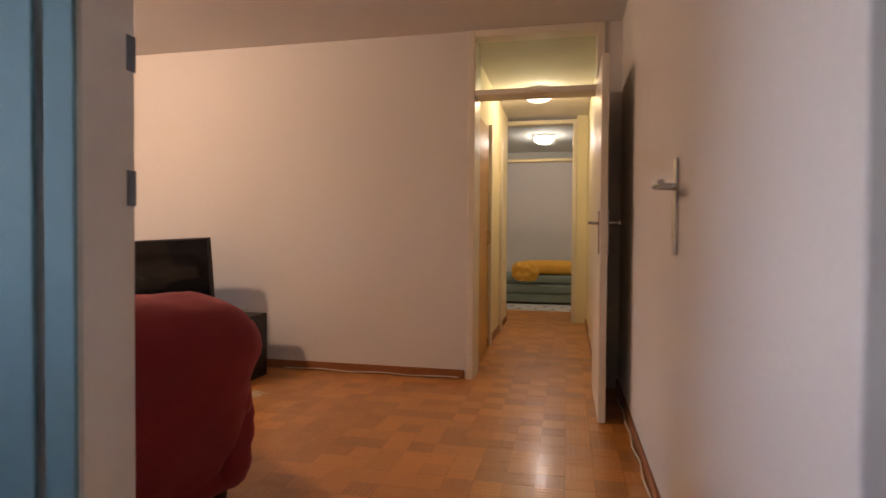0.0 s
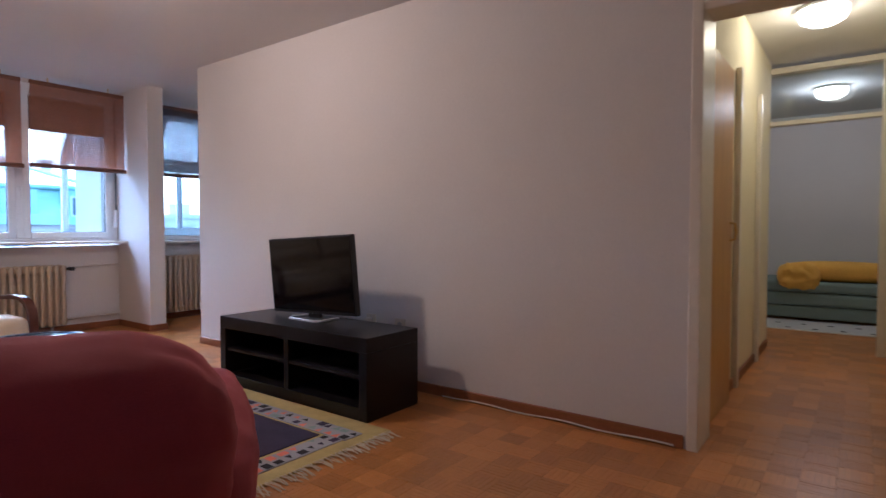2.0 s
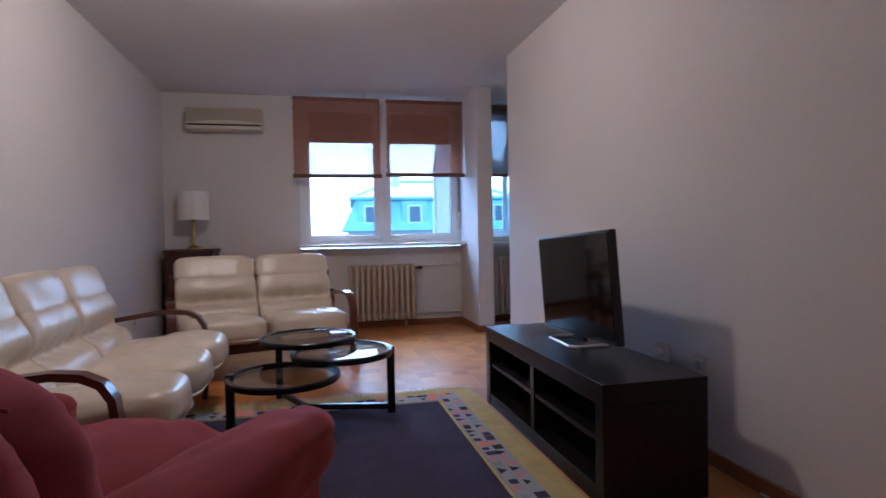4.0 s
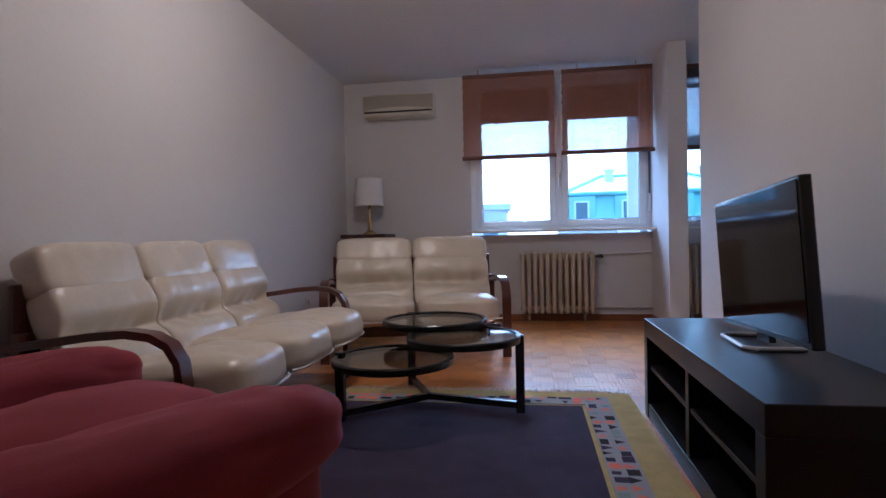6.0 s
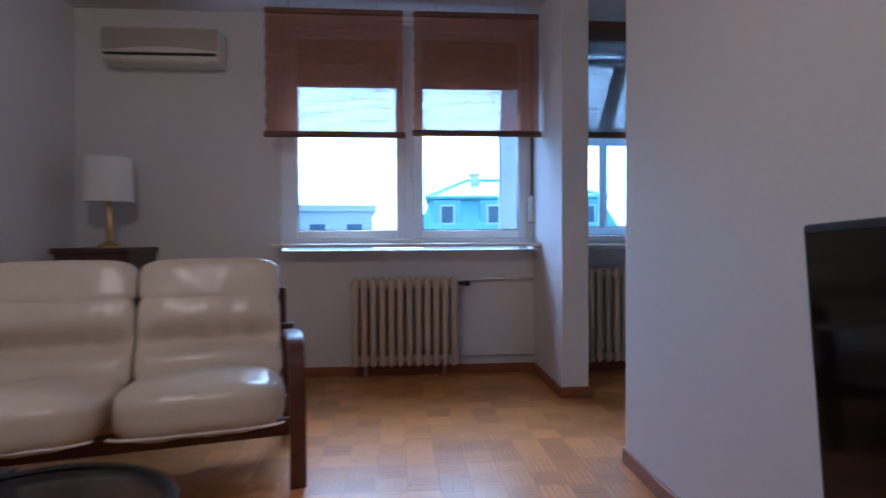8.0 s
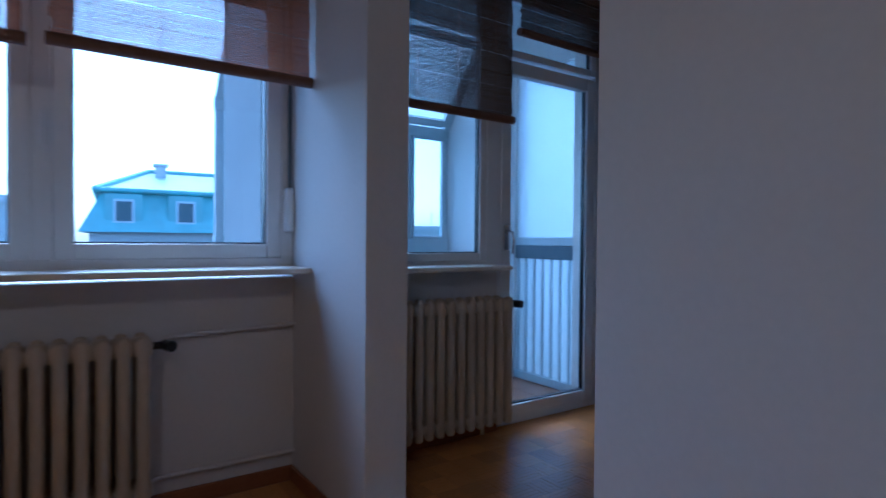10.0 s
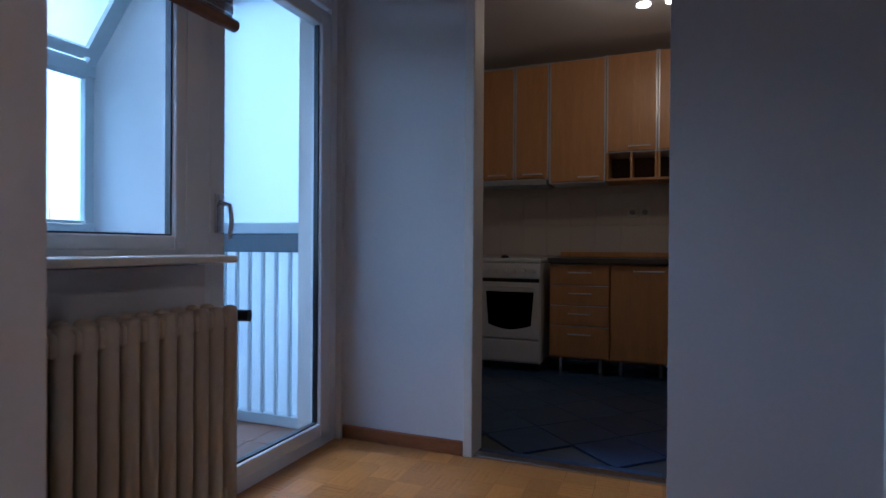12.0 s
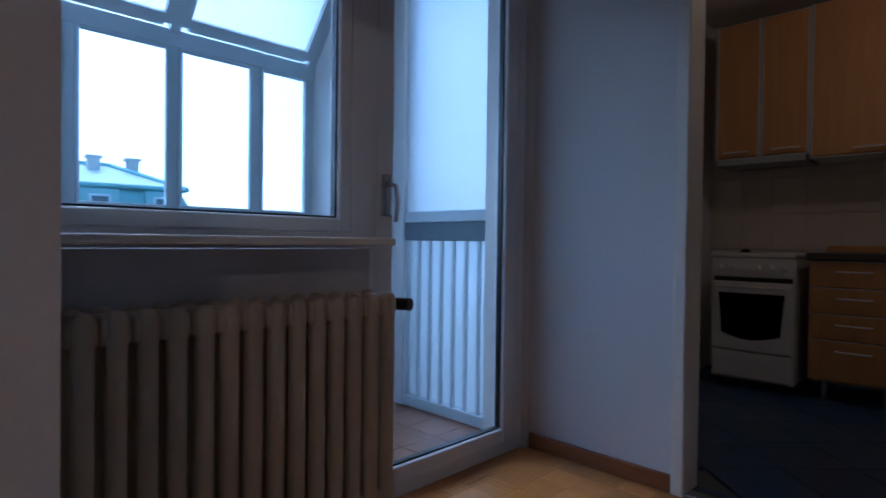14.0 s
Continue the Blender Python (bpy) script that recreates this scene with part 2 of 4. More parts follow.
def strip(bm, pts, side, thick):
    """Adds a flat bent bar: a path with a width vector and a thickness."""
    pts, side = [Vector(p) for p in pts], Vector(side)
    rings = []
    for i, p in enumerate(pts):
        d = (pts[min(i + 1, len(pts) - 1)] - pts[max(i - 1, 0)]).normalized()
        u = d.cross(side).normalized() * thick / 2
        rings.append([bm.verts.new(q) for q in (p - side / 2 - u, p + side / 2 - u, p + side / 2 + u, p - side / 2 + u)])
    for a, b in zip(rings, rings[1:]):
        for k in range(4):
            bm.faces.new((a[k], a[(k + 1) % 4], b[(k + 1) % 4], b[k]))
    bm.faces.new(list(reversed(rings[0])))
    bm.faces.new(rings[-1])
    bmesh.ops.recalc_face_normals(bm, faces=bm.faces)
    return bm


def lathe(bm, profile, x, y, n=32):
    """Adds a turned shape from (radius, height) pairs."""
    rings = [[bm.verts.new((x + r * math.cos(2 * math.pi * k / n), y + r * math.sin(2 * math.pi * k / n), z)) for k in range(n)] for r, z in profile]
    for a, b in zip(rings, rings[1:]):
        for k in range(n):
            bm.faces.new((a[k], a[(k + 1) % n], b[(k + 1) % n], b[k]))
    bm.faces.new(list(reversed(rings[0])))
    bm.faces.new(rings[-1])
    return bm


def pad(bm, m, sx, sy, sz, power=3.5, tufts=None, dent=0.02, cuts=14, bulge=0.0, crease=0.0):
    """Adds a soft cushion: a rounded block, with tuft dents on its upper face."""
    soft = bmesh.new()
    bmesh.ops.create_cube(soft, size=2)
    bmesh.ops.subdivide_edges(soft, edges=list(soft.edges), cuts=cuts, use_grid_fill=True)
    for v in soft.verts:
        c = v.co.copy()
        k = max(abs(c.x), abs(c.y), abs(c.z))
        nn = (abs(c.x) ** power + abs(c.y) ** power + abs(c.z) ** power) ** (1 / power)
        c = c * (k / nn) if nn else c
        p = Vector((c.x * sx / 2, c.y * sy / 2, c.z * sz / 2))
        if c.z > 0:
            p.z += bulge * (1 - c.x * c.x) * (1 - c.y * c.y)
        if tufts and c.z > 0.2:
            for tx, ty in tufts:
                d2 = ((c.x - tx) * sx / 2) ** 2 + ((c.y - ty) * sy / 2) ** 2
                p.z -= dent * math.exp(-d2 / 0.0022)
        if crease:
            q = m @ p
            p += Vector((0, 0, 1)) * crease * (noise.noise(q * 9) + 0.6 * noise.noise(Vector((q.x * 24, q.y * 7, q.z * 9))))
        v.co = m @ p
    me = bpy.data.meshes.new("soft")
    soft.to_mesh(me)
    soft.free()
    bm.from_mesh(me)
    bpy.data.meshes.remove(me)
    return bm


def part(name, bm, material, parent=None, label="", smooth=False, angle=0.7):
    me = bpy.data.meshes.new(name)
    bm.normal_update()
    bm.to_mesh(me)
    bm.free()
    if smooth:
        me.shade_smooth()
        me.set_sharp_from_angle(angle=angle)
    for q in (material if isinstance(material, (list, tuple)) else [material]):
        me.materials.append(q)
    ob = new(name, me)
    if parent is not None:
        ob.parent = parent
        ob.matrix_parent_inverse = parent.matrix_basis.inverted()
    if label:
        ob["label"] = label
    return ob


def thing(name, x, y, z, label, category, group="", turn=0.0):
    ob = new(name)
    ob.matrix_basis = pose(x, y, z, 0, 0, turn)
    ob.empty_display_size = 0.1
    return tagged(ob, label, category, group)


def local(ob, top):
    """Lets a part's mesh be given in its thing's own space."""
    ob.parent = top
    ob.matrix_parent_inverse = Matrix()
    return ob


def lpart(name, bm, material, top, label="", smooth=False, angle=0.7):
    ob = part(name, bm, material, None, label, smooth, angle)
    return local(ob, top)


def struct(name, bm, material, label, category, smooth=False):
    return tagged(part(name, bm, material, None, "", smooth), label, category, kind="structure")


CEIL = 2.49
XE, XW, YS, YN = 0.72, -6.17, 1.19, 4.27   # living room
YK = 6.32                                   # kitchen wall

# ---- structure ----
def wall(name, boxes, label, material=None):
    bm = B()
    for b in boxes:
        box(bm, *b)
    return struct(name, bm, material or M_WALL, label, "wall")


H = CEIL
# living room
wall("wall_south", [(XW, 1.045, 0, -1.15, YS, H), (-1.15, 0.886, 0, -0.29, 0.97, H), (-1.3, 0.86, 0, -1.15, 1.045, H), (-0.29, 0.86, 2.06, XE, 0.97, H)], "plain off-white painted long wall behind the cream sofas")
wall("wall_east", [(XE, -1.2, 0, XE + 0.15, 4.33, H)], "plain off-white painted wall beside the open doors")
wall("wall_north", [(-4.52, YN, 0, -0.325, YN + 0.22, H), (-4.52, YN + 0.22, 0, -4.0, YN + 0.30, H), (0.60, YN, 0, XE, YN + 0.22, H)], "off-white painted wall behind the television with worn corner")
wall("wall_west", [(XW - 0.25, 1.045, 0, XW, 2.52, H), (XW - 0.25, 2.52, 0, XW, 4.29, 0.87), (XW - 0.25, 2.52, 2.46, XW, 4.29, H), (XW - 0.25, 4.29, 0, XW, 4.45, H),
                   (XW - 0.25, 4.45, 0, XW, 5.42, 0.87), (XW - 0.25, 4.45, 2.46, XW, 6.29, H), (XW - 0.25, 6.29, 0, XW, YK, H)], "off-white painted window wall with two window openings")
wall("wall_pier", [(XW, 4.285, 0, -5.49, 4.445, H)], "narrow white projecting pier between two windows")
wall("wall_kitchen", [(XW - 0.25, YK, 0, -5.542, YK + 0.10, H), (-4.65, YK, 0, -2.85, YK + 0.10, H)], "bluish off-white wall beside the kitchen opening")
wall("wall_nook", [(-3.0, YN + 0.22, 0, -2.85, YK + 0.10, H), (-4.698, YK - 0.15, 0, -3.0, YK - 0.022, H)], "off-white painted wall beside the kitchen opening")
wall("wall_entry", [(-1.9, -1.2, 0, -1.75, -0.6, H), (-1.9, -0.6, 0, -1.75, 0.7, 1.1), (-1.9, -0.6, 1.9, -1.75, 0.7, H), (-1.9, 0.7, 0, -1.75, 1.0, H), (-1.75, 0.86, 0, -1.3, 1.0, H), (-1.9, -1.35, 0, XE + 0.15, -1.2, H)], "pale walls of the entrance room")
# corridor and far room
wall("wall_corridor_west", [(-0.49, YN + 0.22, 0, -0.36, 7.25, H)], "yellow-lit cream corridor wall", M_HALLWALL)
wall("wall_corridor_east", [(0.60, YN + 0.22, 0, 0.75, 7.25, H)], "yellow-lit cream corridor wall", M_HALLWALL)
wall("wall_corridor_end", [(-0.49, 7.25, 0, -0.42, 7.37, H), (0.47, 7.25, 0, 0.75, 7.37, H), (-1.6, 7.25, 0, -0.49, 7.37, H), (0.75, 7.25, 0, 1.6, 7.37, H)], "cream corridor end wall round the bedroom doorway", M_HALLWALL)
wall("wall_bedroom", [(-1.6, 10.05, 0, 1.6, 10.2, H), (-1.75, 7.25, 0, -1.6, 10.2, H), (1.6, 7.25, 0, 1.75, 10.2, H)], "pale lilac-white bedroom walls")
# kitchen
wall("wall_kitchen_back", [(-6.25, 8.68, 0, -2.85, 8.8, H)], "kitchen back wall, white tiled above the worktop")
wall("wall_kitchen_sides", [(-6.42, YK + 0.10, 0, -6.25, 8.8, H), (-2.95, YK + 0.10, 0, -2.8, 8.8, H)], "cream kitchen side walls")
bm = B()
box(bm, -6.45, -1.35, H, 1.75, 10.2, H + 0.2)
struct("ceiling", bm, M_CEIL, "plain off-white painted ceiling", "ceiling")
bm = B()
box(bm, XW - 0.25, 0.9, -0.06, XE + 0.15, YK + 0.05, -0.012)
box(bm, -1.9, -1.35, -0.06, XE + 0.15, 0.9, -0.012)
box(bm, -1.75, YK + 0.05, -0.06, 1.75, 10.2, -0.012)
FLOOR = struct("floor", bm, M_JOINT, "honey-coloured mosaic oak parquet floor, worn and glossy", "floor")
bm = B()
box(bm, -6.42, YK + 0.05, -0.06, -2.8, 8.8, -0.012)
KFLOOR = struct("floor_kitchen", bm, M_GROUT, "dark slate-blue tiled kitchen floor laid diagonally", "floor")

# skirting
def skirt(runs):
    for x0, y0, x1, y1 in runs:
        bm = B()
        box(bm, x0, y0, 0, x1, y1, 0.065, 0.004, 1)
        struct("baseboard", bm, M_SKIRT, "brown varnished wooden skirting board", "baseboard")


skirt([(XW, YS, -1.15, YS + 0.016), (XE - 0.016, 1.0, XE, YN), (-4.52, YN - 0.016, -0.345, YN), (XW, 1.21, XW + 0.016, 4.285),
       (XW + 0.016, 4.269, -5.49, 4.285), (XW + 0.016, 4.445, -5.49, 4.461), (-5.49, 4.27, -5.474, 4.46), (XW, 4.462, XW + 0.016, 5.42),
       (XW, YK - 0.016, -5.545, YK), 
       (-0.36, YN + 0.3, -0.345, 7.2), (0.585, YN + 0.3, 0.60, 7.2)])


def door_frame(name, x0, x1, y0, y1, ztop, bar=None, label="", w=0.05, material=None):
    """A cased doorway; with bar it has a glazed light above the bar."""
    m = material or M_TRIM
    f = tagged(new(name), label, "door frame", kind="structure")
    for a, b in ((x0, x0 + w), (x1 - w, x1)):
        bm = B()
        box(bm, a, y0, 0, b, y1, ztop, 0.004, 1)
        part("jamb", bm, m, f)
    bm = B()
    box(bm, x0 + w, y0, ztop - w, x1 - w, y1, ztop, 0.004, 1)
    part("head", bm, m, f)
    if bar:
        bm = B()
        box(bm, x0 + w, y0 + 0.01, bar, x1 - w, y1 - 0.06, bar + 0.038, 0.004, 1)
        part("transom_bar", bm, m, f)
        bm = B()
        box(bm, x0 + w, (y0 + y1) / 2 - 0.003, bar + 0.038, x1 - w, (y0 + y1) / 2 + 0.003, ztop - w)
        part("pane", bm, M_GLASS, f).visible_shadow = False
    return f


door_frame("door_1", -0.33, 0.605, YN - 0.02, YN + 0.24, 2.488, 2.03, "cream-painted doorway casing with glazed transom")
door_frame("door_2", -0.425, 0.475, 7.23, 7.39, 2.45, 1.95, "cream-painted bedroom doorway casing with glazed transom")
door_frame("door_3", -0.285, 0.729, 0.884, 0.98, 2.10, None, "white-painted entrance doorway casing with steel strike plates")
door_frame("door_4", -5.545, -4.65, YK - 0.02, YK + 0.12, 2.488, None, "cream-painted cased opening to the kitchen", w=0.045)
bm = B()
box(bm, -5.5, YK - 0.01, -0.011, -4.695, YK + 0.05, 0.012, 0.004, 1)
struct("threshold", bm, M_CHROME, "worn aluminium threshold strip at the kitchen", "trim")


# added thin sheets that carry the daylight tint on casing and wall front
for x0, x1 in ((-0.284, -0.236), (-1.1, -0.300)):
    bm = B()
    box(bm, x0, 0.876, 0, x1, 0.8825, 2.1, 0.002, 1)
    struct("trim", bm, M_ENTRYDAY, "thin sheet on the entrance side of the doorway, coloured blue-green for daylight", "trim")


def lever(top, x, y, z, nx, ny):
    """A steel lever handle on its plate, on the face whose normal is (nx, ny)."""
    bm = B()
    if nx:
        box(bm, min(x, x + nx * 0.008), y - 0.02, z - 0.17, max(x, x + nx * 0.008), y + 0.02, z + 0.07, 0.003, 2)
        h = part("handle_plate", bm, M_CHROME, top, "worn steel handle plate")
        bm = B()
        tube(bm, [(x, y, z), (x + nx * 0.045, y, z), (x + nx * 0.055, y - 0.02, z), (x + nx * 0.055, y - 0.11, z)], 0.009)
        part("lever", bm, M_CHROME, top, "polished steel door lever", True)
    return h


# open door leaves
d = thing("open_door", 0.60, YN - 0.02, 0, "white door leaf standing open into the room", "door")
bm = B()
box(bm, 0.545, 3.47, 0.008, 0.585, 4.24, 2.025, 0.003, 1)
part("leaf", bm, M_TRIM, d)
lever(d, 0.545, 3.53, 1.105, -1, 0)
lever(d, 0.585, 3.53, 1.105, 1, 0)
for z in (0.3, 1.75):
    bm = B()
    cyl(bm, 0.594, 4.243, z, z + 0.09, 0.008, n=10)
    part("hinge", bm, M_CHROME, d)
d = thing("open_door", 0.66, 0.99, 0, "white flush door folded back against the wall", "door")
bm = B()
box(bm, 0.635, 0.865, 0.008, 0.675, 1.80, 2.045, 0.003, 1)
part("leaf", bm, M_WALL, d)
lever(d, 0.635, 1.765, 1.148, -1, 0)
for z in (1.06, 1.25):
    bm = B()
    box(bm, -0.236, 0.962, z, -0.2335, 0.978, z + 0.05)
    tagged(part("strike_plate", bm, M_RAILDARK), "small dull steel strike plate on the jamb", "strike plate", "strike plates on the jamb")


# windows
def sash(top, y0, y1, z0, z1, x, w=0.06, t=0.06):
    """A plastic-framed sash with its pane, at the plane x."""
    bm = B()
    box(bm, x - t / 2, y0, z0, x + t / 2, y0 + w, z1, 0.006, 2)
    box(bm, x - t / 2, y1 - w, z0, x + t / 2, y1, z1, 0.006, 2)
    box(bm, x - t / 2 + 0.001, y0 + w, z0, x + t / 2 - 0.001, y1 - w, z0 + w, 0.006, 2)
    box(bm, x - t / 2 + 0.001, y0 + w, z1 - w, x + t / 2 - 0.001, y1 - w, z1, 0.006, 2)
    s = part("sash", bm, M_PVC, top)
    bm = B()
    box(bm, x - 0.004, y0 + w, z0 + w, x + 0.004, y1 - w, z1 - w)
    part("pane", bm, M_GLASS, s).visible_shadow = False
    bm = B()
    for a, b, c, e in ((y0 + w, y0 + w + 0.006, z0 + w, z1 - w), (y1 - w - 0.006, y1 - w, z0 + w, z1 - w), (y0 + w, y1 - w, z0 + w, z0 + w + 0.006)):
        box(bm, x - 0.012, a, c, x + 0.012, b, e)
    part("gasket", bm, M_PLASTIC, s)
    return s


def rim_frame(top, y0, y1, z0, z1, x, w, t=0.08, name="window_frame"):
    bm = B()
    box(bm, x - t / 2, y0, z0, x + t / 2, y0 + w, z1)
    box(bm, x - t / 2, y1 - w, z0, x + t / 2, y1, z1)
    box(bm, x - t / 2, y0 + w, z0, x + t / 2, y1 - w, z0 + w)
    box(bm, x - t / 2, y0 + w, z1 - w, x + t / 2, y1 - w, z1)
    return part(name, bm, M_PVC, top)


def window_handle(top, x, y, z):
    bm = B()
    box(bm, x, y - 0.014, z - 0.035, x + 0.012, y + 0.014, z + 0.035, 0.004, 2)
    tube(bm, [(x + 0.01, y, z), (x + 0.045, y, z), (x + 0.05, y, z - 0.02), (x + 0.05, y, z - 0.11)], 0.009)
    part("handle", bm, M_PVC, top, "", True)


def sill(y0, y1, x0, x1, z):
    bm = B()
    box(bm, x0, y0, z - 0.024, x1, y1, z, 0.006, 2)
    return bm


WX = -6.24
w1 = tagged(new("window_1"), "double white plastic-framed window with half-lowered shutter", "window", kind="structure")
rim_frame(w1, 2.52, 4.29, 0.90, 2.46, WX, 0.05)
bm = B()
box(bm, WX - 0.04, 3.375, 0.95, WX + 0.045, 3.435, 2.41, 0.004, 1)
part("mullion", bm, M_PVC, w1)
sash(w1, 2.57, 3.375, 0.95, 2.41, WX + 0.01)
sash(w1, 3.435, 4.24, 0.95, 2.41, WX + 0.01)
window_handle(w1, WX + 0.045, 3.405, 1.45)
part("window_sill", sill(2.49, 4.285, XW - 0.07, -5.955, 0.918), M_TRIM, w1)
bm = B()
for k in range(9):
    box(bm, WX - 0.075, 2.57, 2.03 + k * 0.045, WX - 0.06, 4.24, 2.0745 + k * 0.045, 0.003, 1)
part("roller_shutter", bm, M_SHUTTER, w1, "brown slatted roller shutter, partly lowered")
bm = B()
box(bm, WX + 0.03, 4.25, 1.06, WX + 0.085, 4.285, 1.25, 0.012, 2)
s = part("strap_winder", bm, M_PVC, w1)
bm = B()
box(bm, WX + 0.06, 4.262, 1.25, WX + 0.064, 4.278, 2.4)
part("strap", bm, M_RAILDARK, w1)

w2 = tagged(new("window_2"), "white plastic-framed window onto the glazed balcony", "window", kind="structure")
rim_frame(w2, 4.45, 5.42, 0.872, 2.46, WX, 0.05)
sash(w2, 4.50, 5.37, 0.922, 2.41, WX + 0.01, 0.045)
part("window_sill", sill(4.447, 5.39, XW - 0.07, -6.0, 0.905), M_TRIM, w2)
window_handle(w2, WX + 0.045, 4.53, 1.28)
bd = tagged(new("balcony_door"), "white plastic glazed balcony door with transom light", "door", kind="structure")
rim_frame(bd, 5.42, 6.29, 0.0, 2.46, WX, 0.05, name="door_frame")
sash(bd, 5.47, 6.24, 0.03, 2.04, WX + 0.01, 0.075)
sash(bd, 5.47, 6.24, 2.06, 2.41, WX + 0.01, 0.04)
bm = B()
box(bm, WX + 0.042, 5.49, 0.98, WX + 0.052, 5.53, 1.12, 0.004, 2)
tube(bm, [(WX + 0.05, 5.51, 1.09), (WX + 0.09, 5.515, 1.08), (WX + 0.095, 5.52, 1.03), (WX + 0.09, 5.515, 0.96)], 0.008)
part("handle", bm, M_CHROME, bd, "grey metal door handle", True)


def blind(y0, y1, ztop, zbot, x, m, label):
    b = thing("roll_up_blind", x, (y0 + y1) / 2, ztop, label, "blind", "reed blinds at the windows")
    bm = B()
    n = 24
    for k in range(n):
        a, c = zbot + (ztop - zbot) * k / n, zbot + (ztop - zbot) * (k + 1) / n
        xo = x + 0.004 * math.sin(k * 1.3)
        box(bm, xo - 0.0015, y0 + 0.004 * math.sin(k * 2.1), a, xo + 0.0015, y1, c)
    part("reed_cloth", bm, m, b)
    bm = B()
    tube(bm, [(x, y0 - 0.012, zbot), (x, y1 + 0.012, zbot)], 0.021, 12)
    part("bottom_batten", bm, M_BATTEN, b, "", True)
    bm = B()
    box(bm, x - 0.014, y0, ztop - 0.035, x + 0.014, y1, ztop, 0.004, 1)
    part("head_rail", bm, M_BATTEN, b)
    for k in range(4):
        yy = y0 + (y1 - y0) * (k + 0.5) / 4
        bm = B()
        tube(bm, [(x + 0.007, yy, zbot), (x + 0.007, yy, ztop - 0.03)], 0.0016, 6)
        part("cord", bm, M_BATTEN, b)
    for yy in (y0 + 0.15, y1 - 0.15):
        bm = B()
        tube(bm, [(x, yy, ztop), (x, yy, H - 0.004)], 0.005, 8)
        part("hook", bm, M_BRASS, b)
    return b


blind(2.475, 3.36, 2.44, 1.63, -5.95, M_BLIND, "reddish brown reed blind, half lowered over the window")
blind(3.43, 4.265, 2.44, 1.645, -5.95, M_BLIND, "reddish brown reed blind, half lowered over the window")
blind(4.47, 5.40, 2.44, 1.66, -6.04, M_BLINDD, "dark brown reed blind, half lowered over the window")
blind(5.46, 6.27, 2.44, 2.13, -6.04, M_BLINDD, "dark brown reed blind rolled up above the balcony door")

# loggia
wall("loggia_wall_south", [(-7.1, 4.22, -0.3, XW - 0.25, 4.33, 2.9), (-7.95, 4.22, -0.3, -7.1, 4.33, 0.93)], "grey rendered side wall of the balcony", M_CONC)
wall("loggia_wall_north", [(-7.95, 6.255, -0.3, -7.25, 6.5, 2.9), (-7.25, 6.40, -0.3, -7.12, 6.5, 2.9), (-7.12, 6.40, 2.3, -6.42, 6.5, 2.9)], "white painted side wall of the glazed balcony", M_LOGGIA)
bm = B()
box(bm, -7.95, 4.33, -0.2, XW - 0.25, 6.5, -0.03)
struct("loggia_floor", bm, M_TERRA, "brown tiled balcony floor", "floor")
bm = B()
box(bm, -7.3, 4.33, 2.62, XW - 0.25, 6.5, 2.8)
struct("loggia_ceiling", bm, M_LOGGIA, "white painted balcony soffit", "ceiling")
bm = B()
box(bm, -7.9, 4.33, -0.03, -7.8, 6.253, 0.93)
struct("loggia_parapet", bm, M_LOGGIA, "white painted balcony parapet", "wall")
bg = tagged(new("loggia_glazing"), "white-painted steel balcony glazing with sloping top lights", "window", kind="structure")
ys = (4.36, 4.93, 5.40, 5.86, 6.22)
for y in ys:
    bm = B()
    box(bm, -7.865, y - 0.025, 0.99, -7.815, y + 0.025, 1.93, 0.004, 1)
    part("mullion", bm, M_BALC, bg)
for z0, z1 in ((0.93, 1.05), (1.90, 1.99)):
    bm = B()
    box(bm, -7.87, 4.33, z0, -7.81, 6.253, z1, 0.004, 1)
    part("rail", bm, M_BALC, bg)
for a, b in zip(ys, ys[1:]):
    bm = B()
    box(bm, -7.842, a + 0.025, 1.05, -7.836, b - 0.025, 1.90)
    part("pane", bm, M_GLASS, bg).visible_shadow = False
    bm = B()
    for y0, y1, z0, z1 in ((a + 0.026, a + 0.042, 1.052, 1.898), (b - 0.042, b - 0.026, 1.052, 1.898), (a + 0.042, b - 0.042, 1.052, 1.070), (a + 0.042, b - 0.042, 1.880, 1.898)):
        box(bm, -7.828, y0, z0, -7.800, y1, z1, 0.003, 1)
    part("sash", bm, M_BALC, bg)
for y in (4.36, 5.40, 6.22):
    bm = B()
    strip(bm, [(-7.84, y, 1.97), (-7.3, y, 2.62)], (0, 0.05, 0), 0.05)
    part("sloping_bar", bm, M_BALC, bg)
for a, b in ((4.38, 5.38), (5.42, 6.20)):
    bm = B()
    strip(bm, [(-7.83, (a + b) / 2, 1.99), (-7.3, (a + b) / 2, 2.62)], (0, b - a, 0), 0.006)
    part("frosted_pane", bm, M_FROST, bg).visible_shadow = False
    bm = B()
    for t0, t1, y0, y1 in ((0.04, 0.96, a, a + 0.045), (0.04, 0.96, b - 0.045, b), (0.02, 0.10, a + 0.045, b - 0.045), (0.88, 0.96, a + 0.045, b - 0.045)):
        strip(bm, [(-7.81 + 0.53 * t, (y0 + y1) / 2, 1.985 + 0.63 * t) for t in (t0, t1)], (0, y1 - y0, 0), 0.03)
    part("top_sash", bm, M_BALC, bg)
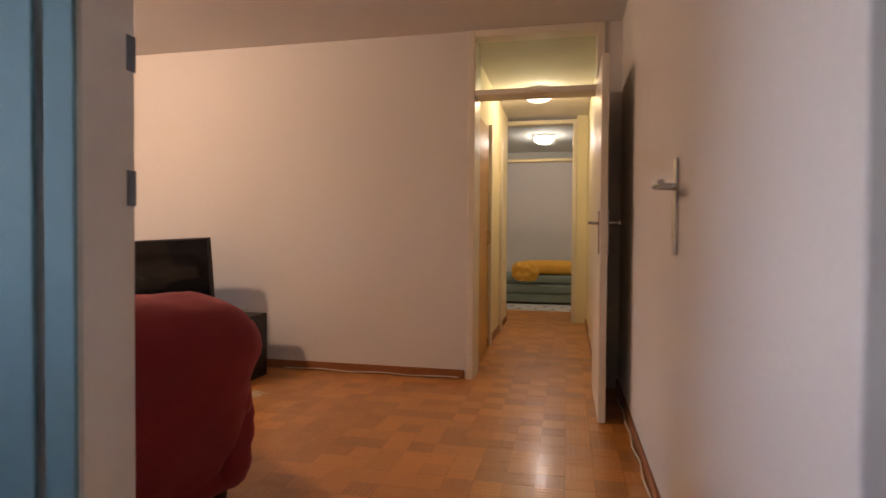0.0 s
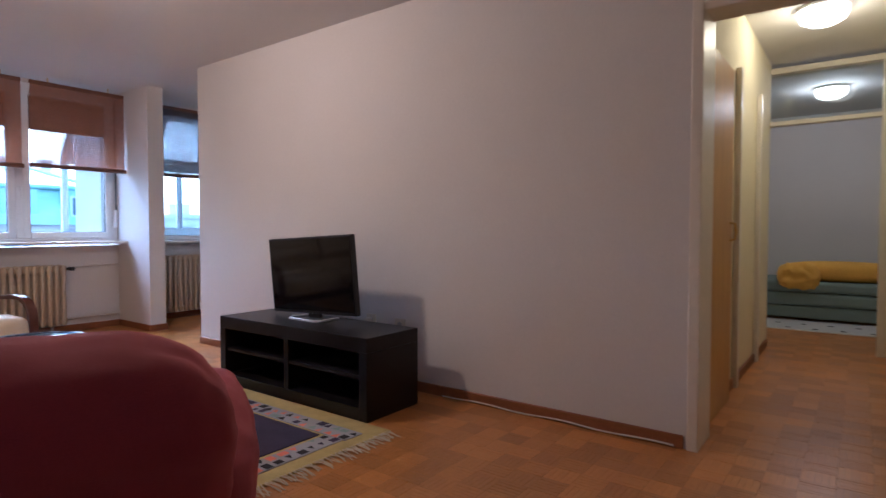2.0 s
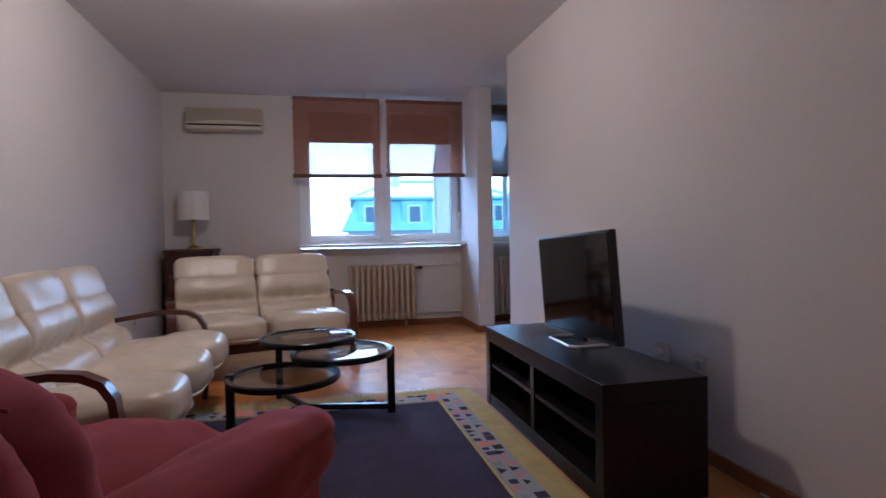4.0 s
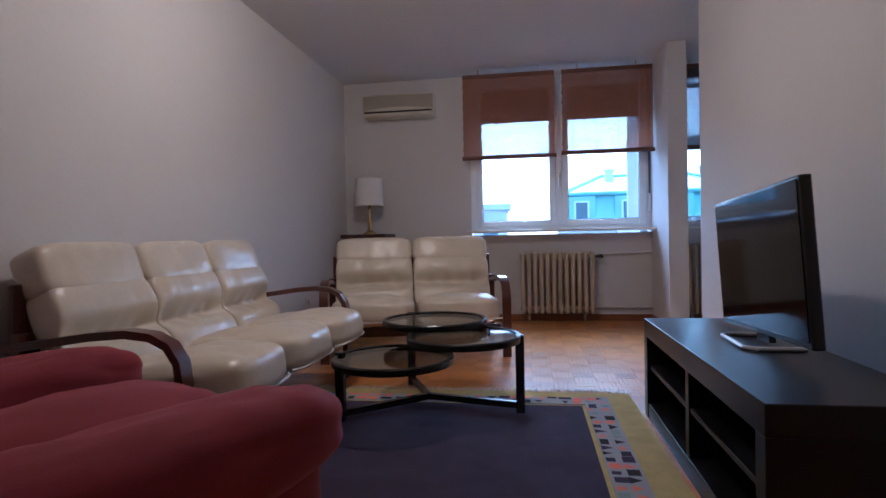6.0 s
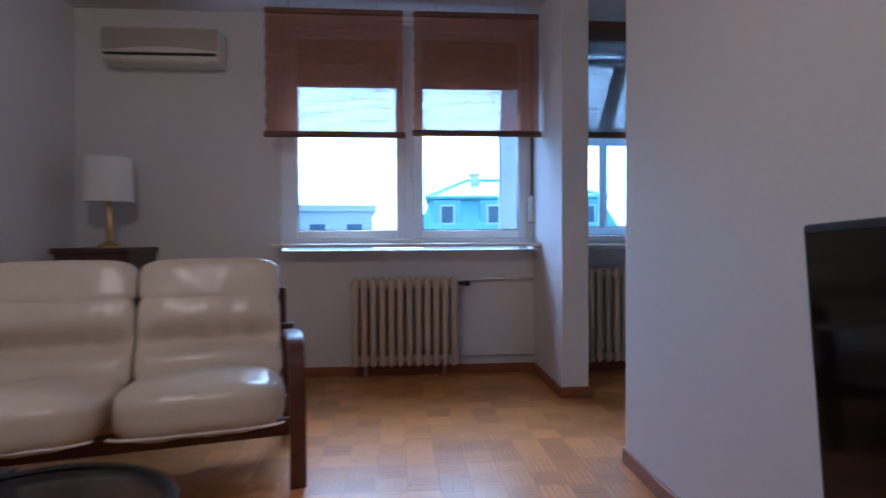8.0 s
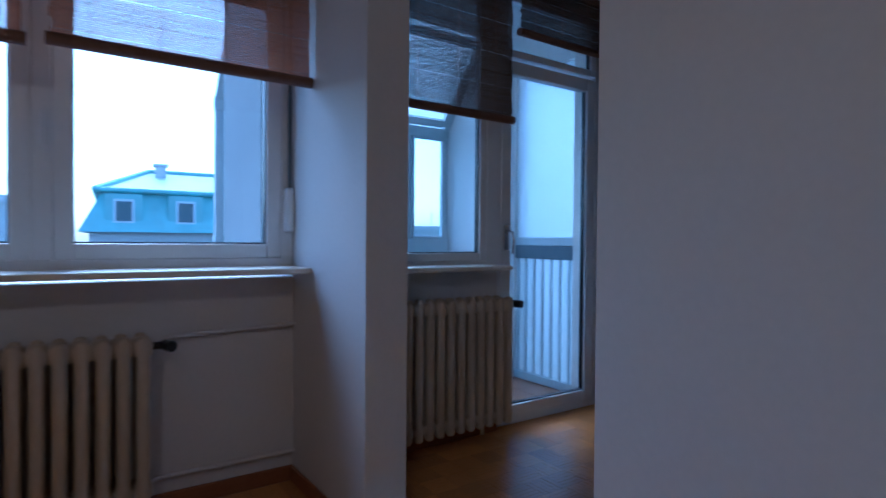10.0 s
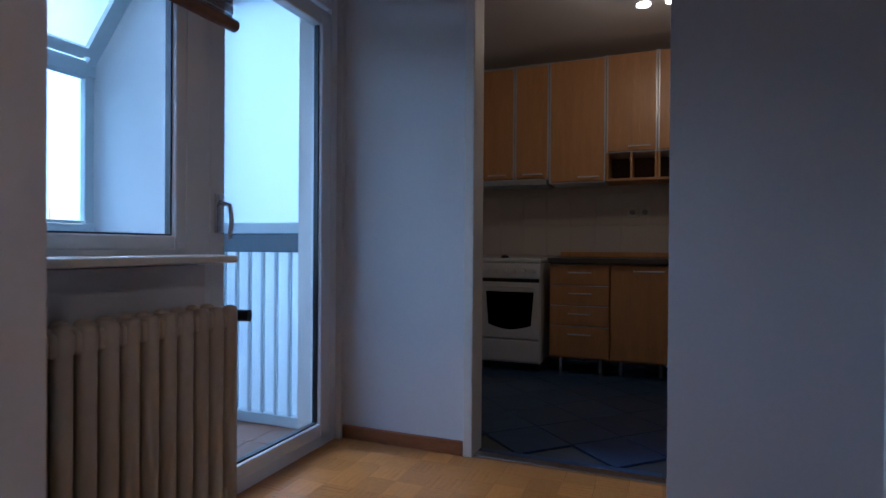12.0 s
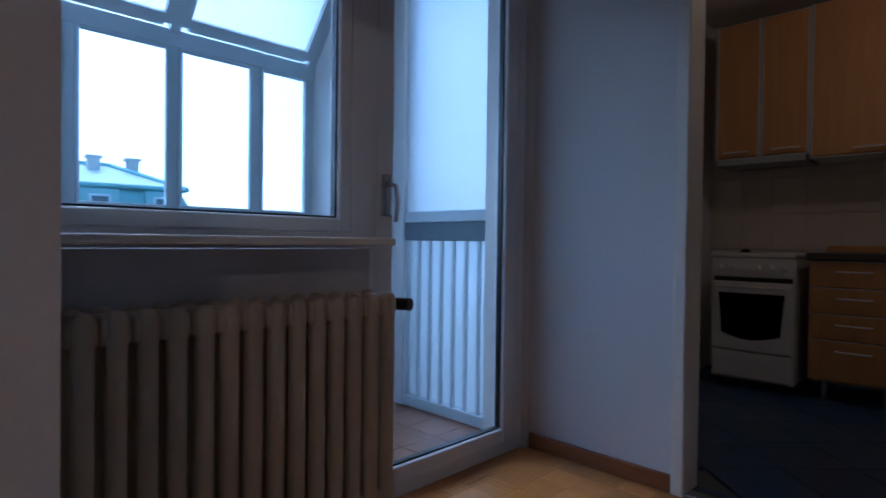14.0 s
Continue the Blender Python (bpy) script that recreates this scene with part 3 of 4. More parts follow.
# side screen beyond the balcony door
bs = thing("balcony_side_screen", -6.8, 6.43, -0.03, "balcony side railing with frosted screen and grey handrail", "railing")
bm = B()
box(bm, -7.12, 6.425, 1.06, -6.45, 6.432, 2.3)
part("frosted_pane", bm, M_FROST, bs).visible_shadow = False
bm = B()
box(bm, -7.12, 6.405, 1.0, -6.43, 6.45, 1.06, 0.004, 1)
part("top_bar", bm, M_BALC, bs)
bm = B()
box(bm, -7.12, 6.408, 0.90, -6.45, 6.44, 1.0, 0.004, 1)
part("handrail", bm, M_RAILDARK, bs, "grey painted flat handrail")
for k in range(8):
    bm = B()
    x = -7.09 + k * 0.088
    box(bm, x - 0.008, 6.408, 0.03, x + 0.008, 6.425, 0.90)
    part("baluster", bm, M_BALC, bs)
bm = B()
box(bm, -7.12, 6.44, 0.03, -6.45, 6.446, 0.90)
part("ribbed_sheet", bm, M_FROST, bs).visible_shadow = False
bm = B()
box(bm, -7.12, 6.405, -0.03, -6.43, 6.45, 0.03, 0.004, 1)
part("bottom_bar", bm, M_BALC, bs)
bm = B()
box(bm, -6.45, 6.40, -0.03, -6.42, 6.46, 2.3, 0.004, 1)
part("post", bm, M_BALC, bs)

# outside
bm = B()
box(bm, -900, -900, -14.2, 900, 900, -14)
struct("ground", bm, M_GROUND, "distant grey street ground far below", "ground")


def house(x, y, turn, w, dpt, eave, ridge, label, bands, roof):
    """A town house: walls, roof with slopes, chimneys, rows of windows."""
    h = thing("town_house", x, y, -14, label, "house", "houses across the street", turn)
    e, r = eave + 14, ridge + 14
    bm = B()
    box(bm, -dpt / 2, -w / 2, 0, dpt / 2, w / 2, e)
    lpart("wall", bm, M_FACADE, h)
    if roof:
        m = e + 1.9
        ring = [[(dpt / 2 + o, -w / 2 - o), (dpt / 2 + o, w / 2 + o), (-dpt / 2 - o, w / 2 + o), (-dpt / 2 - o, -w / 2 - o)] for o in (0.4, -0.5, -0.2)]
        bm = B()
        lo, hi = [bm.verts.new((*p, e)) for p in ring[0]], [bm.verts.new((*p, m)) for p in ring[1]]
        for k in range(4):
            bm.faces.new((lo[k], lo[(k + 1) % 4], hi[(k + 1) % 4], hi[k]))
        bm.faces.new(list(reversed(lo)))
        bm.faces.new(hi)
        lpart("roof", bm, M_ROOF, h, "steep blue-green lower roof")
        bm = B()
        v = [bm.verts.new((*p, m + 0.01)) for p in ring[2]] + [bm.verts.new(p) for p in ((0, -w / 4, r), (0, w / 4, r))]
        for f in ((0, 1, 5, 4), (1, 2, 5), (2, 3, 4, 5), (3, 0, 4), (3, 2, 1, 0)):
            bm.faces.new([v[i] for i in f])
        lpart("upper_roof", bm, M_SLATE, h, "pale upper roof slopes")
        for p, q in ((ring[2][0], -w / 4), (ring[2][1], w / 4), (ring[2][2], w / 4), (ring[2][3], -w / 4)):
            bm = B()
            tube(bm, [(*p, m + 0.05), (0, q, r + 0.05)], 0.13, 6)
            lpart("hip_cap", bm, M_ROOF, h)
        for p, q in ((0, 1), (1, 2), (3, 0)):
            bm = B()
            tube(bm, [(*ring[2][p], m + 0.03), (*ring[2][q], m + 0.03)], 0.12, 6)
            lpart("gutter", bm, M_ROOF, h)
        bm = B()
        tube(bm, [(0, -w / 4, r + 0.05), (0, w / 4, r + 0.05)], 0.13, 6)
        lpart("ridge_cap", bm, M_ROOF, h)
        for yy in (-w / 5, w / 6, w / 3):
            bm = B()
            box(bm, 0.6, yy - 0.25, m + 0.2, 1.2, yy + 0.25, r + 0.25)
            box(bm, 0.5, yy - 0.36, r + 0.25, 1.3, yy + 0.36, r + 0.37)
            lpart("chimney", bm, M_FACADE, h)
        for yy in (-w / 2.7, -w / 8, w / 8, w / 2.7):
            bm = B()
            box(bm, dpt / 4, yy - 0.75, e + 0.15, dpt / 2 + 0.15, yy + 0.75, e + 1.75)
            lpart("dormer", bm, M_ROOF, h)
            bm = B()
            box(bm, dpt / 2 + 0.15, yy - 0.42, e + 0.4, dpt / 2 + 0.20, yy + 0.42, e + 1.5)
            lpart("dormer_frame", bm, M_PVC, h)
            bm = B()
            box(bm, dpt / 2 + 0.20, yy - 0.32, e + 0.5, dpt / 2 + 0.215, yy + 0.32, e + 1.4)
            lpart("dormer_window", bm, M_DARKGLASS, h)
    else:
        bm = B()
        box(bm, -dpt / 2 - 0.3, -w / 2 - 0.3, e, dpt / 2 + 0.3, w / 2 + 0.3, e + 0.5)
        lpart("cornice", bm, M_FACADE, h)
        bm = B()
        box(bm, -1, -w / 4, e + 0.5, 1, -w / 4 + 2.5, r)
        lpart("stair_head", bm, M_FACADE, h)
        for yy in (-w / 3, w / 8, w / 3):
            bm = B()
            tube(bm, [(0, yy, e), (0, yy, r + 0.6)], 0.06, 6)
            lpart("aerial", bm, M_CONC, h)
    n = int(w / 2.6)
    for f in range(bands):
        for k in range(n):
            yy = -w / 2 + (k + 0.5) * w / n
            bm = B()
            z = e - 2.6 - f * 3.1
            box(bm, dpt / 2 - 0.1, yy - 0.6, z, dpt / 2 + 0.03, yy + 0.6, z + 1.6)
            lpart("window", bm, M_DARKGLASS, h)
            bm = B()
            box(bm, dpt / 2, yy - 0.75, z - 0.12, dpt / 2 + 0.15, yy + 0.75, z)
            lpart("window_sill", bm, M_FACADE, h)
    return h


house(-38, 10.3, -4, 10.5, 10, 1.3, 4.6, "pale house with blue-green hipped roof, dormers and chimneys", 2, True)
house(-52, -9, 4, 20, 11, 3.1, 4.6, "long pale apartment house with flat roof and aerials", 2, False)
house(-70, 44, -20, 22, 11, 2.4, 4.4, "pale apartment house with flat roof beyond the street", 2, False)
house(-75, -26, 10, 22, 11, 3.6, 5.4, "far pale apartment house with flat roof", 2, False)

# ---- living room things ----
def bx(top, name, material, b, bevel=0.004, label="", seg=2):
    bm = B()
    box(bm, *b, bevel, seg)
    return part(name, bm, material, top, label)


ts = thing("tv_stand", -2.48, 3.84, 0, "black-brown low television bench with open shelves", "tv stand")
X0, X1, Y0, Y1 = -3.167, -1.79, 3.625, 4.055
bx(ts, "top", M_BLACK, (X0, Y0, 0.375, X1, Y1, 0.455), 0.003)
bx(ts, "side_panel", M_BLACK, (X0, Y0, 0, X0 + 0.06, Y1, 0.375), 0.002)
bx(ts, "side_panel", M_BLACK, (X1 - 0.06, Y0, 0, X1, Y1, 0.375), 0.002)
bx(ts, "plinth", M_BLACK, (X0 + 0.06, Y0 + 0.004, 0, X1 - 0.06, Y1, 0.07), 0.002)
bx(ts, "divider", M_BLACK, (-2.50, Y0 + 0.01, 0.07, -2.46, Y1 - 0.02, 0.375), 0.002)
bx(ts, "back_panel", M_BLACK, (X0 + 0.06, Y1 - 0.02, 0.07, X1 - 0.06, Y1, 0.375), 0.001)
bx(ts, "shelf", M_BLACK, (X0 + 0.06, Y0 + 0.015, 0.225, -2.50, Y1 - 0.02, 0.245), 0.002)
bx(ts, "shelf", M_BLACK, (-2.46, Y0 + 0.015, 0.225, X1 - 0.06, Y1 - 0.02, 0.245), 0.002)

tv = thing("television", -2.54, 3.912, 0.455, "flat black television on a silver loop foot", "television", "", -2.5)


def tb(name, material, b, bevel, label=""):
    bm = B()
    box(bm, *b, bevel, 2)
    bmesh.ops.transform(bm, matrix=pose(0, 0, 0.014, 2.8, -2.8, 0), verts=bm.verts)
    return lpart(name, bm, material, tv, label)


tb("housing", M_PLASTIC, (-0.425, -0.015, 0.022, 0.425, 0.02, 0.522), 0.006)
tb("screen", M_GLOSSBLACK, (-0.412, -0.019, 0.042, 0.412, -0.012, 0.51), 0.001)
tb("rear_bulge", M_PLASTIC, (-0.32, 0.017, 0.08, 0.32, 0.06, 0.40), 0.015)
tb("neck", M_PLASTIC, (-0.06, -0.005, -0.006, 0.06, 0.018, 0.06), 0.003)
bm = B()
tube(bm, [(-0.14, 0.08, 0.008), (-0.15, -0.07, 0.008), (-0.12, -0.105, 0.008), (0.12, -0.105, 0.008), (0.15, -0.07, 0.008), (0.14, 0.08, 0.008)], 0.008, 8)
lpart("foot", bm, M_SILVER, tv, "silver loop foot", True)


def wrinkle(bm, amount):
    """Loosens a soft shape: low swells and shallow folds along its normals."""
    bm.normal_update()
    moves = []
    for v in bm.verts:
        q = v.co
        fold = abs(noise.noise(Vector((q.x * 5, q.y * 5, q.z * 11)) + Vector((7, 3, 1))))
        moves.append(v.normal * amount * (noise.noise(q * 6) + 0.5 * noise.noise(q * 17) - 0.7 * max(0.0, 0.22 - fold) / 0.22))
    for v, m in zip(bm.verts, moves):
        v.co += m


def armchair():
    c = thing("armchair", -1.42, 2.02, 0, "plush crimson velvet armchair with rolled arms, facing the table", "armchair", "", 63.4)
    T = Matrix.Translation

    def soft(name, bm, label=""):
        o = lpart(name, bm, M_RED, c, label, True, 3.0)
        return o
    bm = B()
    pad(bm, T((0, -0.05, 0.19)), 0.86, 0.86, 0.28, 8)
    soft("base", bm)
    bm = B()
    pad(bm, T((0, -0.42, 0.46)) @ pose(0, 0, 0, 11), 0.87, 0.31, 0.73, 3.8, cuts=20)
    for v in bm.verts:
        k = v.co.z - 0.465
        v.co.x *= 1 + 0.16 * min(k, 0.12) - 0.05 * max(k - 0.22, 0)
        v.co.y -= 0.05 * math.exp(-((v.co.z - 0.66) / 0.12) ** 2) * (1 if v.co.y < -0.42 else 0)
    wrinkle(bm, 0.010)
    soft("backrest", bm)
    bm = B()
    pad(bm, T((0, -0.25, 0.565)) @ pose(0, 0, 0, 11), 0.72, 0.30, 0.44, 2.8)
    wrinkle(bm, 0.010)
    soft("back_cushion", bm)
    bm = B()
    pad(bm, T((0, 0.10, 0.37)) @ pose(0, 0, 0, 4), 0.56, 0.72, 0.20, 3.0, bulge=0.035)
    wrinkle(bm, 0.010)
    soft("seat_cushion", bm)
    for s in (-1, 1):
        bm = B()
        pad(bm, T((s * 0.405, -0.03, 0.25)) @ pose(0, 0, 0, 0, s * 5, s * -2), 0.19, 0.94, 0.46, 4.0, cuts=14)
        pad(bm, T((s * 0.415, -0.01, 0.425)) @ pose(0, 0, 0, 3, 0, s * -4), 0.255, 1.02, 0.24, 2.6, cuts=18)
        wrinkle(bm, 0.010)
        soft("arm", bm)
    # seams
    bm = B()
    tube(bm, [(-0.30 + 0.6 * k / 12, -0.30 - 0.03 * math.sin(math.pi * k / 12), 0.73 + 0.03 * math.sin(math.pi * k / 12)) for k in range(13)], 0.004, 6)
    soft("piping", bm)
    for x in (-0.36, 0.36):
        for y in (-0.40, 0.30):
            bm = B()
            cyl(bm, x, y, 0, 0.08, 0.022, 0.03, 12)
            lpart("foot", bm, M_DARKWOOD, c)
    return c


armchair()


def sofa(n, sw, x, y, turn, label):
    """A bentwood-framed sofa of n tufted leather seats; it faces its own +y."""
    s = thing("sofa", x, y, 0, label, "sofa", "cream leather sofas", turn)
    w = n * sw
    T = Matrix.Translation
    tuft = [(a, b) for a in (-0.66, -0.22, 0.22, 0.66) for b in (-0.05,)]
    for k in range(n):
        cx = -w / 2 + (k + 0.5) * sw
        bm = B()
        pad(bm, T((cx, 0.54, 0.325)) @ pose(0, 0, 0, 7), sw - 0.010, 0.69, 0.205, 3.7, [(-0.5, -0.1), (0, -0.1), (0.5, -0.1)], 0.018, 24, 0.022, 0.009)
        q = lpart("seat_cushion", bm, M_LEATHER, s, "", True, 3.0)
        bm = B()
        pts = [(cx + (sw / 2 - 0.02) * a, 0.872 - 0.035 * abs(a) ** 6, 0.298) for a in [i / 8 - 1 for i in range(17)]]
        tube(bm, pts, 0.005, 6)
        o = lpart("piping", bm, M_WHITE, s, "pale piping")
        bm = B()
        pad(bm, T((cx, 0.205, 0.505)) @ pose(0, 0, 0, -68), sw - 0.006, 0.42, 0.15, 8.0, [(-0.92 + 0.115 * i, 0.0) for i in range(17)] + [(-0.6, 0.0), (-0.2, 0.0), (0.2, 0.0), (0.6, 0.0)], 0.028, 30, 0.010, 0.006)
        lpart("back_cushion", bm, M_LEATHER, s, "", True, 3.0)
        bm = B()
        pad(bm, T((cx, 0.106, 0.748)) @ pose(0, 0, 0, -68), sw - 0.004, 0.215, 0.16, 5.0, cuts=20, crease=0.006)
        lpart("headrest", bm, M_LEATHER, s, "", True, 3.0)
    for e in (-1, 1):
        ex = e * (w / 2 + 0.035)
        bm = B()
        strip(bm, [(ex, 0.06, 0.50), (ex, 0.22, 0.52), (ex, 0.40, 0.545), (ex, 0.53, 0.555), (ex, 0.62, 0.545), (ex, 0.68, 0.515), (ex, 0.715, 0.46), (ex, 0.725, 0.38), (ex, 0.72, 0.2), (ex, 0.71, 0.0)], (0.06, 0, 0), 0.028)
        lpart("arm", bm, M_DARKWOOD, s, "bent dark wooden arm", True, 0.8)
        bm = B()
        strip(bm, [(ex, 0.12, 0.55), (ex, 0.10, 0.3), (ex, 0.06, 0.0)], (0.05, 0, 0), 0.035)
        lpart("leg", bm, M_DARKWOOD, s)
    for yy, zz in ((0.24, 0.20), (0.50, 0.175)):
        bm = B()
        box(bm, -w / 2 - 0.03, yy - 0.02, zz - 0.035, w / 2 + 0.03, yy + 0.02, zz + 0.035, 0.006, 2)
        lpart("rail", bm, M_DARKWOOD, s)
    bm = B()
    box(bm, -w / 2 - 0.03, 0.06, 0.42, w / 2 + 0.03, 0.09, 0.72, 0.008, 2)
    lpart("back_board", bm, M_DARKWOOD, s)
    return s


sofa(2, 0.60, -4.945, 2.142, -76, "cream tufted leather two-seat sofa with dark bentwood arms")
sofa(3, 0.53, -2.93, 1.25, 0, "cream tufted leather three-seat sofa along the wall")

# coffee table
ct = thing("coffee_table", -3.15, 2.6, 0.014, "black steel coffee table with three round glass tops", "coffee table")
LEGS = ((-3.10, 3.045, 0.385), (-2.90, 2.225, 0.335), (-3.57, 2.42, 0.43))
DISC = ((-3.09, 2.78, 0.372, 0.275), (-2.87, 2.485, 0.312, 0.275), (-3.335, 2.60, 0.415, 0.275))
for x, y, z in LEGS:
    bm = B()
    box(bm, x - 0.021, y - 0.021, 0.014, x + 0.021, y + 0.021, z, 0.004, 2)
    part("leg", bm, M_RIM, ct)
    bm = B()
    strip(bm, [(x, y, 0.05), (-3.22, 2.58, 0.05)], ((2.58 - y) * 0.06, (x + 3.22) * 0.06, 0), 0.03)
    part("base_bar", bm, M_RIM, ct)
for x, y, z, r in DISC:
    bm = B()
    lathe(bm, [(r - 0.022, z - 0.014), (r - 0.004, z - 0.018), (r, z - 0.010), (r, z + 0.010), (r - 0.006, z + 0.016), (r - 0.022, z + 0.012)], x, y, 56)
    for f in [f for f in bm.faces if len(f.verts) > 8]:
        bm.faces.remove(f)
    rg = part("rim", bm, M_RIM, ct, "", True)
    bm = B()
    lathe(bm, [(r - 0.021, z + 0.002), (r - 0.021, z + 0.009)], x, y, 56)
    part("glass_top", bm, M_TABLEGLASS, ct, "smoked glass disc")

# rug
RX0, RX1, RY0, RY1 = -3.48, -1.60, 1.80, 3.605
rug = thing("rug", (RX0 + RX1) / 2, (RY0 + RY1) / 2, 0, "purple wool rug with yellow border and angular motifs", "rug")
bm = B()
n, k2 = 60, 56
g = [[bm.verts.new((RX0 + (RX1 - RX0) * i / n, RY0 + (RY1 - RY0) * j / k2, 0.011 + 0.002 * noise.noise(Vector((i * 0.4, j * 0.4, 0))))) for j in range(k2 + 1)] for i in range(n + 1)]
for i in range(n):
    for j in range(k2):
        bm.faces.new((g[i][j], g[i + 1][j], g[i + 1][j + 1], g[i][j + 1]))
rim = bmesh.ops.extrude_edge_only(bm, edges=[e for e in bm.edges if e.is_boundary])
for v in rim["geom"]:
    if isinstance(v, bmesh.types.BMVert):
        v.co.z = 0.0
part("border", bm, M_YEL, rug, "yellow wool border", True)


def sheet(bm, x0, y0, x1, y1, z, mi=0):
    box(bm, x0, y0, z - 0.004, x1, y1, z)
    for f in list(bm.faces)[-6:]:
        f.material_index = mi


bm = B()
sheet(bm, RX0 + 0.26, RY0 + 0.20, RX1 - 0.24, RY1 - 0.265, 0.0155)
part("field", bm, M_PURPLE, rug, "plain purple field")
bm = B()
rr = random.Random(5)


def motif(bm, u0, u1, v0, v1, along_x):
    """A band of crooked patches along the rug's border."""
    L = u1 - u0
    sheet(bm, *((u0, v0, u1, v1) if along_x else (v0, u0, v1, u1)), 0.0148, 0)
    k = int(L / 0.06)
    for i in range(k):
        for j in range(2):
            if rr.random() < 0.05:
                continue
            a, b = u0 + L * (i + rr.random() * 0.3) / k, u0 + L * (i + 0.7 + rr.random() * 0.4) / k
            c = v0 + (v1 - v0) * (j + rr.random() * 0.2) / 2
            e = c + (v1 - v0) / 2 * rr.uniform(0.5, 0.9)
            z = 0.0158 + 0.0004 * j
            tri = rr.random() < 0.55
            q = [(a, c), (b, c), (b if not tri else (a + b) / 2, e)] + ([] if tri else [(a, e)])
            vs = [bm.verts.new((p[0], p[1], z) if along_x else (p[1], p[0], z)) for p in q]
            f = bm.faces.new(vs)
            f.material_index = rr.choice((1, 1, 1, 2, 2, 2, 3, 4, 4))
            f.normal_update()
            if f.normal.z < 0:
                f.normal_flip()


motif(bm, RX0 + 0.10, RX1 - 0.08, RY1 - 0.245, RY1 - 0.125, True)
motif(bm, RX0 + 0.10, RX1 - 0.08, RY0 + 0.06, RY0 + 0.18, True)
motif(bm, RY0 + 0.19, RY1 - 0.25, RX0 + 0.11, RX0 + 0.23, False)
motif(bm, RY0 + 0.19, RY1 - 0.25, RX1 - 0.215, RX1 - 0.095, False)
tagged(part("motif_band", bm, [M_RUGW, M_RUGP, M_RUGB, M_RUGG, M_PURPLE], rug), kind="stuff")
bm = B()
for xe, s in ((RX0, -1), (RX1, 1)):
    for i in range(150):
        y = RY0 + (RY1 - RY0) * (i + rr.random()) / 150
        ln, sk = rr.uniform(0.05, 0.10), rr.uniform(-0.03, 0.03)
        strip_pts = [(xe - s * 0.01, y, 0.010), (xe + s * ln * 0.5, y + sk * 0.6, 0.006 + rr.random() * 0.006), (xe + s * ln, y + sk, 0.003)]
        a = [Vector(p) for p in strip_pts]
        w = Vector((0, 0.0036, 0))
        vv = [(bm.verts.new(p - w), bm.verts.new(p + w), bm.verts.new(p + Vector((0, 0, 0.003)))) for p in a]
        for p, q in zip(vv, vv[1:]):
            for m in range(3):
                bm.faces.new((p[m], p[(m + 1) % 3], q[(m + 1) % 3], q[m]))
tagged(part("fringe", bm, M_FRINGE, rug, "frayed cream fringe"), kind="stuff")


# radiators
def radiator(x, y0, n, z0, z1, label, valve):
    """Cast radiator with n sections along y, its back towards -x."""
    pitch = 0.0605
    r = thing("radiator", x, y0, z0, label, "radiator", "cream cast radiators")
    me = None
    for k in range(n):
        y = y0 + (k + 0.5) * pitch
        if me is None:
            bm = B()
            box(bm, -0.07, -0.0205, 0, -0.025, 0.0205, z1 - z0, 0.017, 3)
            box(bm, 0.025, -0.0205, 0, 0.07, 0.0205, z1 - z0, 0.017, 3)
            box(bm, -0.06, -0.029, 0.03, 0.06, 0.0305, 0.075, 0.012, 2)
            box(bm, -0.06, -0.0305, z1 - z0 - 0.075, 0.06, 0.0305, z1 - z0 - 0.012, 0.014, 2)
            o = part("section", bm, M_RAD, None, "", True, 0.9)
            me = o.data
        else:
            o = new("section", me)
        o.parent = r
        o.matrix_basis = pose(0, (k + 0.5) * pitch, 0)
    L = n * pitch
    bm = B()
    tube(bm, [(0, L, z1 - z0 - 0.045), (0, L + 0.05, z1 - z0 - 0.045)], 0.014, 10)
    tube(bm, [(0, L + 0.045, z1 - z0 - 0.045), (0.05, L + 0.06, z1 - z0 - 0.045)], 0.02, 12)
    lpart("valve", bm, M_PLASTIC, r, "black valve knob", True)
    for yy in (0.09, L - 0.09):
        bm = B()
        box(bm, -0.10, yy - 0.012, 0.10, -0.03, yy + 0.012, 0.13, 0.003, 1)
        box(bm, -0.10, yy - 0.012, 0.10 - z0 - 0.1, -0.08, yy + 0.012, 0.13, 0.002, 1)
        lpart("bracket", bm, M_RAD, r)
    return r


radiator(-6.065, 3.0, 12, 0.09, 0.69, "cream cast-iron radiator under the double window", True)
radiator(-6.065, 4.555, 14, 0.09, 0.745, "cream cast-iron radiator under the balcony window", True)
hp = thing("heating_pipe", -6.14, 3.99, 0.1, "thin white painted heating pipes along the wall", "pipe")
bm = B()
tube(bm, [(-6.09, 3.74, 0.645), (-6.14, 3.80, 0.66), (-6.14, 4.28, 0.675)], 0.009)
part("upper_pipe", bm, M_WALL, hp, "", True)
bm = B()
tube(bm, [(-6.09, 3.70, 0.13), (-6.14, 3.76, 0.135), (-6.14, 4.28, 0.135)], 0.009)
part("lower_pipe", bm, M_WALL, hp, "", True)

